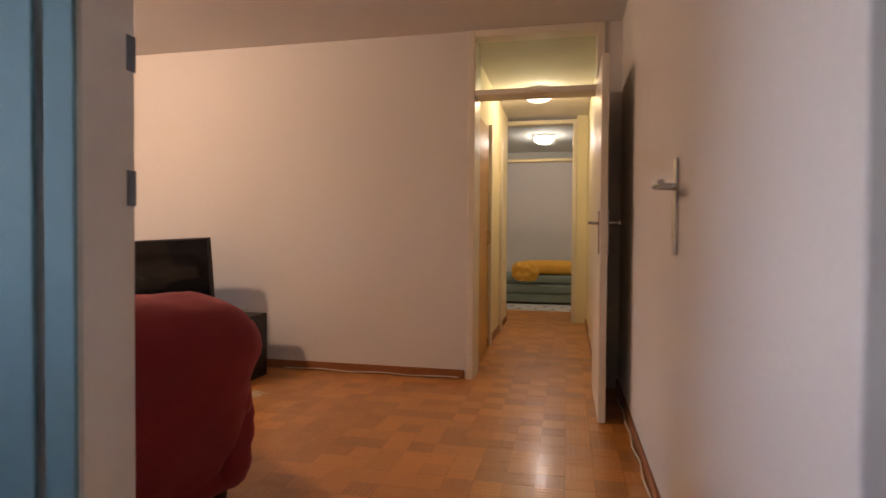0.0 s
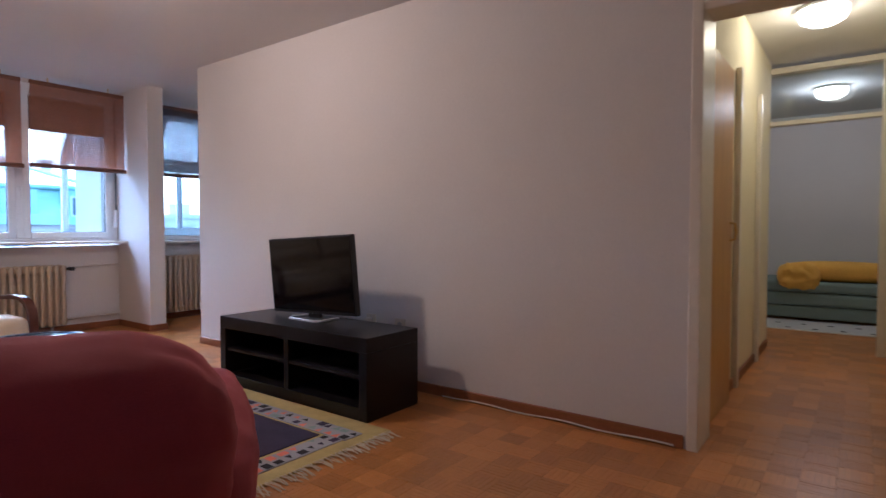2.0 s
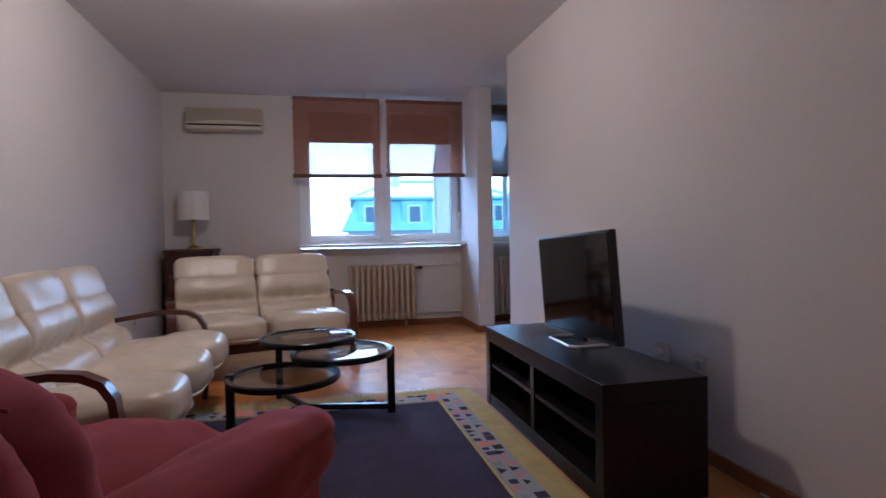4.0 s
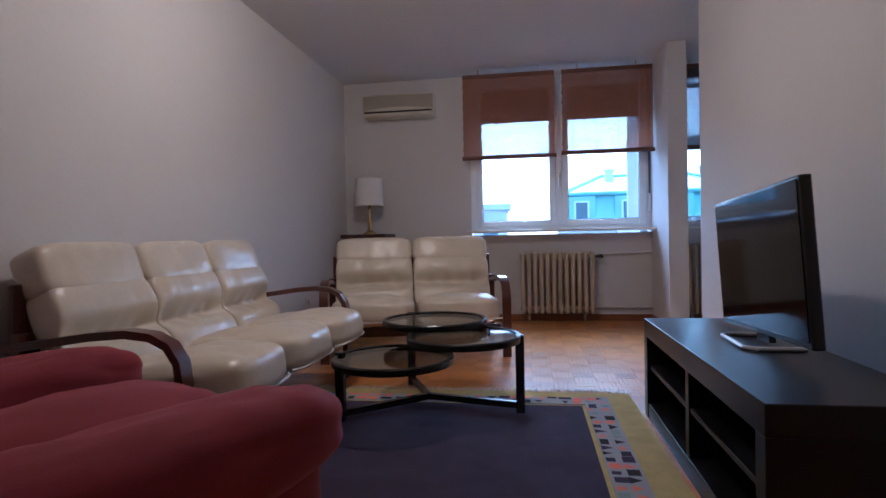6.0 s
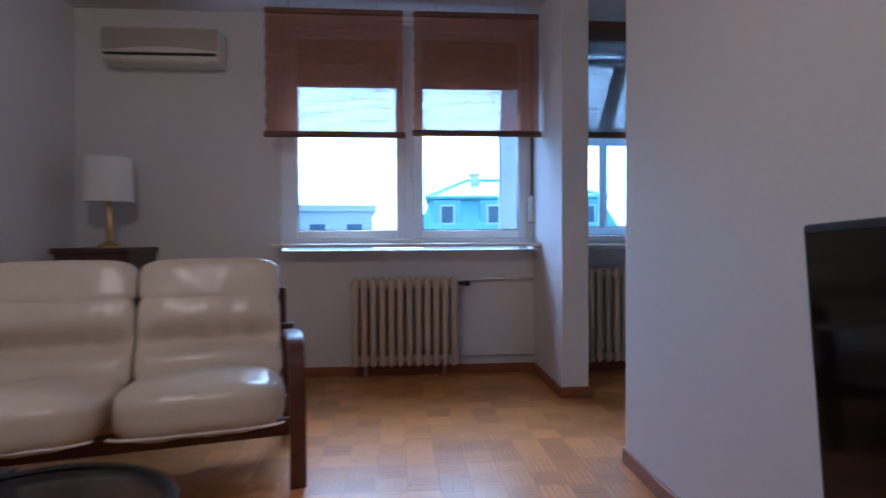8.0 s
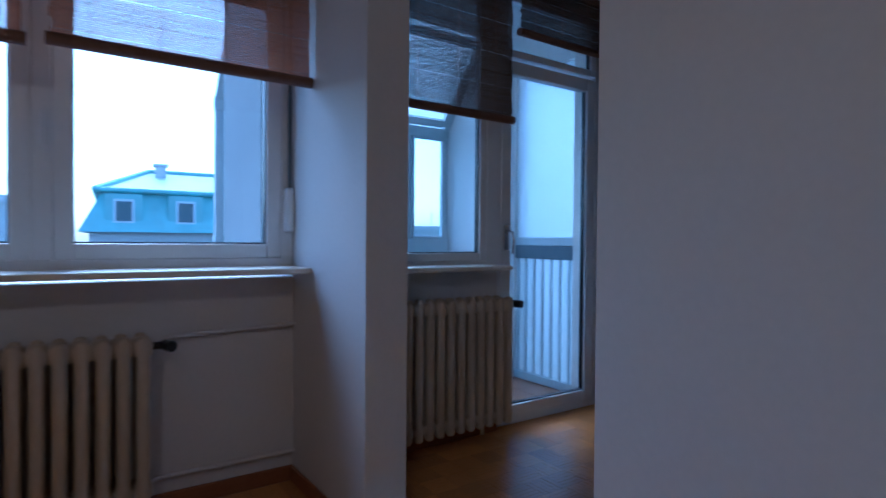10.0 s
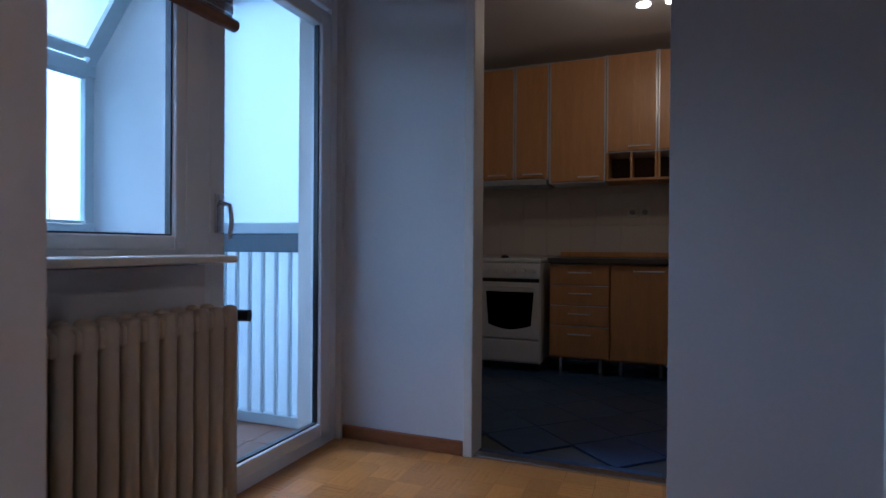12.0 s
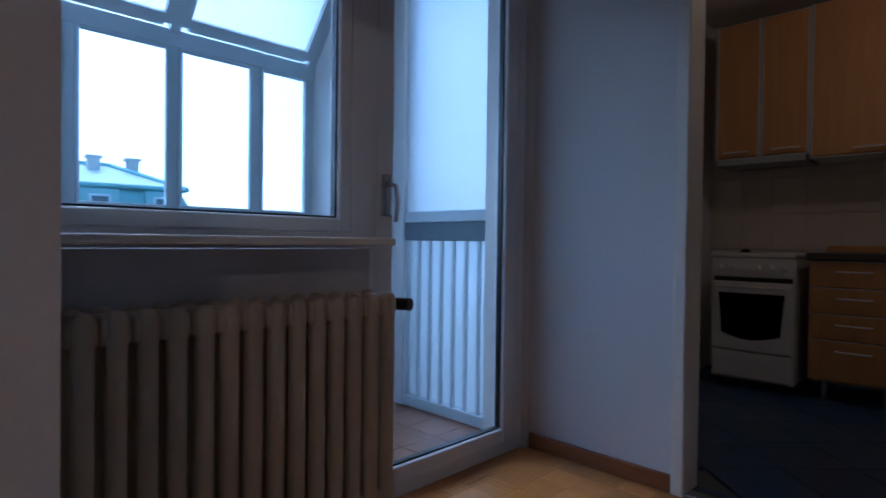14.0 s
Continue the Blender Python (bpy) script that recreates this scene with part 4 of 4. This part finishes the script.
# air conditioner
ac = thing("air_conditioner", -6.08, 1.81, 2.09, "beige wall-mounted air conditioner with louvre", "air conditioner")
bm = B()
box(bm, XW, 1.45, 2.09, -5.985, 2.175, 2.315, 0.018, 3)
part("body", bm, M_BEIGE, ac, "", True, 0.6)
bm = B()
strip(bm, [(-5.983, 1.812, 2.30), (-5.977, 1.812, 2.22), (-5.982, 1.812, 2.165)], (0, 0.715, 0), 0.006)
part("front_panel", bm, M_ACPANEL, ac)
bx(ac, "air_slot", M_PLASTIC, (-5.99, 1.465, 2.131, -5.973, 2.16, 2.144), 0.001)
bx(ac, "louvre", M_BEIGE, (-5.995, 1.47, 2.10, -5.977, 2.155, 2.126), 0.004)
bm = B()
up = [(1.465 + 0.695 * k / 16, 2.156 + 0.026 * math.sin(math.pi * k / 16)) for k in range(17)]
rows = [[bm.verts.new((x, y, z)) for y, z in ends] for x, ends in ((-5.980, [(y, 2.146) for y, z in up]), (-5.968, [(y, 2.146) for y, z in up]), (-5.968, up), (-5.980, up))]
for p, q in zip(rows, rows[1:] + rows[:1]):
    for k in range(16):
        bm.faces.new((p[k], p[k + 1], q[k + 1], q[k]))
bmesh.ops.recalc_face_normals(bm, faces=bm.faces)
part("curved_lip", bm, M_BEIGE, ac, "pale curved lip under the panel")
bx(ac, "badge", M_CHROME, (-5.985, 2.08, 2.145, -5.979, 2.14, 2.157), 0.001)

# corner cabinet and lamp
cc = thing("side_cabinet", -5.93, 1.49, 0, "dark mahogany side cabinet in the corner", "cabinet")
bx(cc, "carcass", M_CARC, (-6.15, 1.28, 0.06, -5.74, 1.70, 0.87), 0.004)
bx(cc, "top", M_CARC, (-6.16, 1.265, 0.87, -5.725, 1.715, 0.905), 0.006)
bx(cc, "plinth", M_CARC, (-6.14, 1.30, 0, -5.76, 1.68, 0.06), 0.002)
dr = bx(cc, "door", M_CARC, (-5.738, 1.295, 0.10, -5.722, 1.685, 0.83), 0.004)
bm = B()
bmesh.ops.create_uvsphere(bm, u_segments=14, v_segments=10, radius=0.014)
bmesh.ops.translate(bm, verts=bm.verts, vec=(-5.71, 1.65, 0.5))
part("knob", bm, M_BRASS, dr, "", True)
tl = thing("table_lamp", -5.93, 1.51, 0.905, "brass table lamp with white drum shade", "lamp")
bm = B()
lathe(bm, [(0.07, 0.905), (0.07, 0.92), (0.05, 0.93), (0.02, 0.95), (0.016, 1.0), (0.026, 1.03), (0.015, 1.06), (0.012, 1.16), (0.02, 1.17), (0.012, 1.2)], -5.93, 1.51, 24)
part("base", bm, M_BRASS, tl, "turned brass base", True)
bm = B()
lathe(bm, [(0.145, 1.19), (0.135, 1.465), (0.131, 1.465), (0.141, 1.19)], -5.93, 1.51, 40)
for f in [f for f in bm.faces if len(f.verts) > 8]:
    bm.faces.remove(f)
part("shade", bm, M_SHADE, tl, "white cloth drum shade", True)

# ceiling lamp over the room
cl = thing("ceiling_lamp", -2.9, 2.55, CEIL, "lit opal glass ceiling lamp", "lamp", "opal ceiling lamps")


def dome(top, x, y, r, h):
    bm = B()
    cyl(bm, x, y, CEIL - 0.02, CEIL - 0.001, r * 1.06, r * 1.06, 32)
    part("ceiling_plate", bm, M_WHITE, top)
    bm = B()
    lathe(bm, [(r, CEIL - 0.02), (r * 1.03, CEIL - 0.05), (r * 0.92, CEIL - h * 0.75), (r * 0.6, CEIL - h * 0.97), (0.01, CEIL - h)], x, y, 32)
    part("opal_shade", bm, M_GLOW, top, "lit opal glass shade", True).visible_shadow = False


dome(cl, -2.9, 2.55, 0.15, 0.10)


def socket(x, y, z, nx, ny, label="white double wall socket"):
    s = thing("wall_socket", x, y, z, label, "socket", "wall sockets")
    bm = B()
    ax, ay = (0.006, 0.042) if nx else (0.042, 0.006)
    box(bm, x - ax, y - ay, z - 0.042, x + ax, y + ay, z + 0.042, 0.003, 2)
    part("plate", bm, M_BEIGE, s)
    bm = B()
    c = bmesh.ops.create_cone(bm, cap_ends=True, segments=18, radius1=0.021, radius2=0.021, depth=0.003)
    bmesh.ops.rotate(bm, verts=c["verts"], matrix=Matrix.Rotation(radians(90), 3, "Y" if nx else "X"))
    bmesh.ops.translate(bm, verts=c["verts"], vec=(x + nx * 0.0075, y + ny * 0.0075, z))
    part("recess", bm, M_CONC, s)
    return s


socket(-2.37, YN - 0.006, 0.42, 0, -1)
socket(-2.11, YN - 0.006, 0.41, 0, -1)
socket(-5.04, YS + 0.006, 0.32, 0, 1)
pl = thing("plug", -2.37, YN - 0.03, 0.42, "white mains plug in the wall socket", "plug")
bm = B()
tube(bm, [(-2.37, YN - 0.013, 0.42), (-2.37, YN - 0.06, 0.42)], 0.019, 14)
part("plug_body", bm, M_CABLE, pl, "", True)
bm = B()
tube(bm, [(-1.75 + k * 0.035, YN - 0.022 - 0.004 * math.sin(k * 0.5), 0.009 + 0.006 * math.sin(k * 0.21) ** 2) for k in range(40)], 0.0045, 6)
tagged(part("cable", bm, M_CABLE, None, "", True), "thin white cable lying along the skirting board", "cable")
bm = B()
tube(bm, [(XE - 0.024 - 0.005 * math.sin(k), 1.9 + k * 0.06, 0.012 + 0.008 * math.sin(k * 0.5)) for k in range(36)], 0.0045, 6)
tagged(part("cable", bm, M_CABLE, None, "", True), "thin white cable along the wall by the door", "cable")

# ---- corridor and bedroom ----
od = thing("corridor_door", -0.34, 4.9, 0, "ochre veneered closet door standing slightly proud of the wall", "door")
bx(od, "leaf", M_OCHRE, (-0.358, 4.54, 0.005, -0.318, 5.25, 1.985), 0.004)
bm = B()
tube(bm, [(-0.325, 5.18, 1.08), (-0.29, 5.18, 1.07), (-0.285, 5.18, 1.02), (-0.29, 5.18, 0.98), (-0.325, 5.18, 0.97)], 0.007, 8)
part("handle", bm, M_BRASS, od, "", True)
for x, y in ((0.08, 5.95), (0.03, 8.5)):
    dome(thing("ceiling_lamp", x, y, CEIL, "lit opal glass ceiling lamp", "lamp", "opal ceiling lamps"), x, y, 0.14, 0.115)
for y in (5.55, 6.45):
    f = tagged(new("closet_casing"), "cream-painted door casing on the corridor wall", "trim", kind="structure")
    bx(f, "jamb", M_TRIM, (-0.358, y, 0, -0.325, y + 0.07, 2.08), 0.003)
bx(tagged(new("meter_box"), "pale wooden meter cupboard on the corridor wall", "cupboard"), "door", M_TRIM, (0.585, 5.0, 0.07, 0.598, 6.0, 2.3), 0.003)
sb = thing("daybed", 0.0, 9.4, 0, "grey-green upholstered daybed with stacked mattresses", "bed")
bx(sb, "base", M_SOFAGREEN, (-0.95, 9.02, 0.03, 0.95, 9.95, 0.17), 0.02)
bx(sb, "mattress", M_SOFAGREEN, (-0.95, 9.0, 0.175, 0.95, 9.95, 0.32), 0.04, "", 3)
bx(sb, "mattress", M_SOFAGREEN, (-0.95, 9.0, 0.325, 0.95, 9.95, 0.45), 0.04, "", 3)
th = thing("blanket", 0.1, 9.3, 0.45, "rolled yellow blanket on the daybed", "blanket")
bm = B()
pad(bm, Matrix.Translation((0.12, 9.25, 0.555)), 1.2, 0.4, 0.21, 3.2, bulge=0.02)
part("fold", bm, M_YELLOWCLOTH, th, "", True, 3)
sp = thing("plush_throw", -0.3, 9.0, 0.5, "shaggy orange-yellow plush throw hanging over the daybed", "throw")
bm = B()
pad(bm, Matrix.Translation((-0.25, 9.02, 0.50)), 0.42, 0.22, 0.28, 2.6, bulge=0.03)
for v in bm.verts:
    v.co += Vector((noise.noise(v.co * 11), noise.noise(v.co * 13 + Vector((3, 0, 0))), noise.noise(v.co * 12 + Vector((0, 5, 0))))) * 0.035
part("plush_cloth", bm, M_YELLOWCLOTH, sp, "", True, 3)
r2 = thing("bedroom_rug", 0.0, 8.6, 0, "white woven rug with small dark marks", "rug")
bx(r2, "cloth", M_WHITE, (-0.9, 8.28, 0.0, 0.9, 8.98, 0.012), 0.003)
bm = B()
for k in range(14):
    x = -0.8 + k * 0.12
    box(bm, x, 8.36 + 0.3 * (k % 2), 0.011, x + 0.05, 8.40 + 0.3 * (k % 2), 0.015)
part("marks", bm, M_RUGB, r2)

# ---- kitchen ----
def pull(top, x0, x1, y, z):
    bm = B()
    tube(bm, [(x0, y, z), (x0, y - 0.025, z), (x1, y - 0.025, z), (x1, y, z)], 0.005, 8)
    part("handle", bm, M_PVC, top, "thin pale bar handle", True)


st = thing("cooker", -5.80, 8.35, 0, "white enamel cooker with dark oven glass", "cooker")
bx(st, "body", M_WHITE, (-6.03, 8.10, 0.06, -5.57, 8.64, 0.82), 0.006)
bx(st, "hob", M_WHITE, (-6.035, 8.07, 0.82, -5.565, 8.645, 0.85), 0.008)
bx(st, "control_panel", M_WHITE, (-6.03, 8.075, 0.70, -5.57, 8.10, 0.818), 0.006)
for k in range(6):
    bm = B()
    c = bmesh.ops.create_cone(bm, cap_ends=True, segments=16, radius1=0.017, radius2=0.014, depth=0.022)
    bmesh.ops.rotate(bm, verts=c["verts"], matrix=Matrix.Rotation(radians(90), 3, "X"))
    bmesh.ops.translate(bm, verts=c["verts"], vec=(-5.98 + k * 0.072, 8.066, 0.76))
    part("knob", bm, M_WHITE, st)
bx(st, "vent_gap", M_PLASTIC, (-6.02, 8.085, 0.672, -5.58, 8.10, 0.698), 0.001)
od2 = bx(st, "oven_door", M_WHITE, (-6.025, 8.072, 0.245, -5.575, 8.10, 0.670), 0.006)
bm = B()
n = 14
top = [(-5.985 + 0.37 * k / n, 0.60) for k in range(n + 1)]
low = [(-5.965 + 0.33 * k / n, 0.35 - 0.035 * math.sin(math.pi * k / n)) for k in range(n + 1)]
a = [bm.verts.new((p[0], 8.069, p[1])) for p in top]
b = [bm.verts.new((p[0], 8.069, p[1])) for p in low]
for k in range(n):
    bm.faces.new((a[k], b[k], b[k + 1], a[k + 1]))
bmesh.ops.solidify(bm, geom=list(bm.faces), thickness=-0.006)
part("oven_glass", bm, M_GLOSSBLACK, od2, "dark curved oven glass")
bm = B()
tube(bm, [(-5.99, 8.07, 0.635), (-5.985, 8.04, 0.64), (-5.615, 8.04, 0.64), (-5.61, 8.07, 0.635)], 0.009, 8)
part("oven_handle", bm, M_WHITE, od2, "", True)
bx(st, "drawer", M_WHITE, (-6.025, 8.076, 0.075, -5.575, 8.10, 0.235), 0.006)
for x in (-6.0, -5.6):
    bm = B()
    cyl(bm, x, 8.15, 0, 0.06, 0.02, n=12)
    part("foot", bm, M_PLASTIC, st)
    bm = B()
    cyl(bm, x, 8.58, 0, 0.06, 0.02, n=12)
    part("foot", bm, M_PLASTIC, st)
bm = B()
lathe(bm, [(0.03, 0.85), (0.03, 0.865), (0.012, 0.872)], -5.9, 8.3, 16)
part("burner", bm, M_PLASTIC, st)


def base_unit(x0, x1, drawers):
    u = thing("base_cabinet", (x0 + x1) / 2, 8.4, 0, "beech base unit with four drawers" if drawers else "beech base unit with one door", "cabinet", "kitchen base units")
    bx(u, "body", M_BEECH, (x0, 8.15, 0.12, x1, 8.66, 0.815), 0.002)
    if drawers:
        zs = (0.13, 0.36, 0.51, 0.66, 0.812)
        for a, b in zip(zs, zs[1:]):
            d = bx(u, "drawer", M_BEECH, (x0 + 0.006, 8.13, a + 0.004, x1 - 0.006, 8.15, b - 0.006), 0.002)
            bx(u, "edge_strip", M_SILVER, (x0 + 0.006, 8.131, b - 0.006, x1 - 0.006, 8.15, b - 0.001), 0.0)
            pull(d, x0 + 0.14, x0 + 0.30, 8.13, (b - 0.06))
    else:
        d = bx(u, "door", M_BEECH, (x0 + 0.004, 8.13, 0.134, x1 - 0.004, 8.15, 0.806), 0.002)
        pull(d, x0 + 0.16, x1 - 0.06, 8.13, 0.77)
    for x in (x0 + 0.07, x1 - 0.07):
        bm = B()
        cyl(bm, x, 8.22, 0, 0.12, 0.016, n=12)
        part("leg", bm, M_CHROME, u)


base_unit(-5.51, -5.08, True)
base_unit(-5.075, -4.66, False)
base_unit(-4.655, -4.2, False)
base_unit(-4.195, -3.7, False)
bm = B()
box(bm, -5.52, 8.10, 0.818, -3.7, 8.66, 0.858, 0.006, 2)
tagged(part("worktop", bm, M_TOP), "dark speckled kitchen worktop", "worktop")
bm = B()
box(bm, -5.52, 8.66, 0.858, -3.7, 8.679, 0.90, 0.004, 1)
tagged(part("upstand", bm, M_BEECH), "narrow beech upstand along the worktop", "upstand")


def wall_unit(x0, x1, z0, z1, cubby=0, hr=True):
    u = thing("wall_cabinet", (x0 + x1) / 2, 8.5, z0, "tall beech wall unit over a row of open cubbyholes" if cubby else "tall beech kitchen wall unit", "cabinet", "kitchen wall units")
    bx(u, "body", M_BEECH, (x0, 8.36, z0, x1, 8.68, z1), 0.002)
    d = bx(u, "door", M_BEECH, (x0 + 0.012, 8.335, z0 + 0.006, x1 - 0.012, 8.358, z1 - 0.01), 0.002)
    for a in (x0 + 0.001, x1 - 0.011):
        bx(u, "edge_strip", M_SILVER, (a, 8.336, z0, a + 0.01, 8.36, z1), 0.0)
    bx(u, "edge_strip", M_SILVER, (x0, 8.338, z0 - 0.006, x1, 8.67, z0 - 0.001), 0.0)
    pull(d, x0 + 0.06 if not hr else x1 - 0.20, x0 + 0.20 if not hr else x1 - 0.05, 8.335, z0 + 0.035)
    if cubby:
        zc = z0 - 0.215
        bx(u, "cubby_floor", M_BEECH, (x0, 8.345, zc, x1, 8.68, zc + 0.018), 0.002)
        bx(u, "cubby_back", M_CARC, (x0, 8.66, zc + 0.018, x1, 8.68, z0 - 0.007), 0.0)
        for k in range(cubby + 1):
            xx = x0 + (x1 - x0 - 0.016) * k / cubby
            bx(u, "cubby_divider", M_BEECH, (xx, 8.345, zc + 0.018, xx + 0.016, 8.66, z0 - 0.007), 0.0)


wall_unit(-6.11, -5.84, 1.475, 2.37, 0, False)
wall_unit(-5.835, -5.565, 1.475, 2.37)
wall_unit(-5.56, -5.135, 1.44, 2.38)
wall_unit(-5.13, -4.77, 1.655, 2.39, 2)
wall_unit(-4.765, -4.4, 1.655, 2.39, 2)
wall_unit(-4.395, -3.95, 1.655, 2.39, 2)
hd = thing("cooker_hood", -5.84, 8.5, 1.43, "slim grey cooker hood under the wall unit", "hood")
bx(hd, "body", M_CONC, (-6.09, 8.32, 1.425, -5.58, 8.66, 1.468), 0.004)
socket(-4.955, 8.68 - 0.006, 1.22, 0, -1, "white wall socket over the worktop")
socket(-4.86, 8.68 - 0.006, 1.22, 0, -1, "white wall socket over the worktop")
sl = thing("spot_lamp", -4.75, 7.5, CEIL, "chrome kitchen ceiling spotlamp, lit", "lamp")
bm = B()
cyl(bm, -4.75, 7.5, CEIL - 0.03, CEIL - 0.001, 0.06, n=24)
part("ceiling_plate", bm, M_CHROME, sl, "", True)
for dx in (-0.09, 0.07):
    bm = B()
    tube(bm, [(-4.75, 7.5, CEIL - 0.02), (-4.75 + dx, 7.45, CEIL - 0.06)], 0.01, 8)
    lathe(bm, [(0.012, CEIL - 0.05), (0.035, CEIL - 0.065), (0.045, CEIL - 0.12)], -4.75 + dx, 7.45, 20)
    part("spot_head", bm, M_CHROME, sl, "", True)
    bm = B()
    lathe(bm, [(0.04, CEIL - 0.126), (0.04, CEIL - 0.121)], -4.75 + dx, 7.45, 20)
    part("lens", bm, M_GLOW2, sl, "lit lens").visible_shadow = False

# ---- floor and wall pieces ----
SIDE, GAP = 0.124, 0.0009


def block_mesh(turned, seed):
    """One parquet block: five thin oak staves side by side."""
    r = random.Random(seed)
    w = SIDE / 5
    prof = [(GAP / 2, -0.012)]
    for k in range(5):
        h = r.uniform(-0.0004, 0.0004)
        prof += [(k * w + GAP, h), ((k + 1) * w - GAP, h)] + ([((k + 1) * w, -0.0016)] if k < 4 else [])
    prof.append((SIDE - GAP / 2, -0.012))
    vs = [(x, y, z) for y, z in prof for x in (GAP / 2, SIDE - GAP / 2)]
    fs = [(2 * k, 2 * k + 1, 2 * k + 3, 2 * k + 2) for k in range(len(prof) - 1)]
    if turned:
        vs, fs = [(y, x, z) for x, y, z in vs], [tuple(reversed(f)) for f in fs]
    return vs, fs


shared = []
for t in (0, 1):
    for sd in range(4):
        vs, fs = block_mesh(t, sd + 10 * t)
        me = bpy.data.meshes.new("parquet_block")
        me.from_pydata(vs, [], fs)
        me.materials.append(M_PARQ)
        shared.append(me)


def over(x, y):
    """True where the parquet lies."""
    return (XW - 0.02 < x < XE and 1.0 < y < YK - 0.02) or (-1.6 < x < XE and -1.2 < y <= 1.0) or (-0.6 < x < 0.7 and YK - 0.02 <= y < 7.3) or (-1.5 < x < 1.5 and 7.3 <= y < 10.0)


rp = random.Random(3)
rv, rf = [], []
made = 0
ix0, ix1, iy0, iy1 = int(-6.3 / SIDE), int(1.6 / SIDE), int(-1.3 / SIDE), int(10.1 / SIDE)
for i in range(ix0, ix1):
    for j in range(iy0, iy1):
        x, y = i * SIDE, j * SIDE
        if not over(x + SIDE / 2, y + SIDE / 2):
            continue
        t, sd = (i + j) % 2, rp.randrange(4)
        near = (-1.5 < x < 0.5 and 2.9 < y < 4.25) or (-4.9 < x < -3.6 and 3.0 < y < 4.2)
        if near and made < 300:
            o = new("parquet_block", shared[t * 4 + sd])
            o.parent = FLOOR
            o.location = (x, y, 0)
            made += 1
        else:
            me = shared[t * 4 + sd]
            b = len(rv)
            rv += [(v.co.x + x, v.co.y + y, v.co.z) for v in me.vertices]
            rf += [[b + q for q in p.vertices] for p in me.polygons]
me = bpy.data.meshes.new("parquet_rest")
me.from_pydata(rv, [], rf)
me.materials.append(M_PARQ)
o = tagged(new("parquet_rest", me), kind="stuff")
o.parent = FLOOR

# kitchen floor tiles, laid askew
me = bpy.data.meshes.new("floor_tile")
bm = B()
box(bm, -0.148, -0.148, -0.012, 0.148, 0.148, 0.0, 0.002, 1)
bm.to_mesh(me)
bm.free()
me.materials.append(M_TILE)
for i in range(-14, 15):
    for j in range(-14, 15):
        u, v = i * 0.3025, j * 0.3025
        x, y = -4.9 + (u - v) * 0.7071, 7.5 + (u + v) * 0.7071
        if -6.2 < x < -3.2 and YK + 0.24 < y < 8.6:
            o = new("floor_tile", me)
            o.parent = KFLOOR
            o.matrix_basis = pose(x, y, 0, 0, 0, 45)
# edge pieces along the threshold are cut straight
bm = B()
box(bm, -5.495, YK + 0.052, -0.012, -4.715, YK + 0.13, -0.002, 0.001, 1)
part("cut_tile_row", bm, M_TILE, KFLOOR)

# wall tiles over the worktop
KB = bpy.data.objects["wall_kitchen_back"]
me = bpy.data.meshes.new("wall_tile")
bm = B()
box(bm, -0.099, -0.004, -0.1245, 0.099, 0.004, 0.1245, 0.0015, 1)
bm.to_mesh(me)
bm.free()
me.materials.append(M_WTILE)
for i in range(13):
    for j in range(3):
        o = new("wall_tile", me)
        o.parent = KB
        o.location = (-6.14 + i * 0.2, 8.677, 0.99 + j * 0.2505)

# balcony floor tiles
LF = bpy.data.objects["loggia_floor"]
me = bpy.data.meshes.new("balcony_tile")
bm = B()
box(bm, -0.098, -0.098, -0.004, 0.098, 0.098, 0.004, 0.0015, 1)
bm.to_mesh(me)
bm.free()
me.materials.append(M_TERRA)
for i in range(7):
    for j in range(10):
        o = new("balcony_tile", me)
        o.parent = LF
        o.location = (-7.70 + i * 0.2, 4.45 + j * 0.2, -0.027)
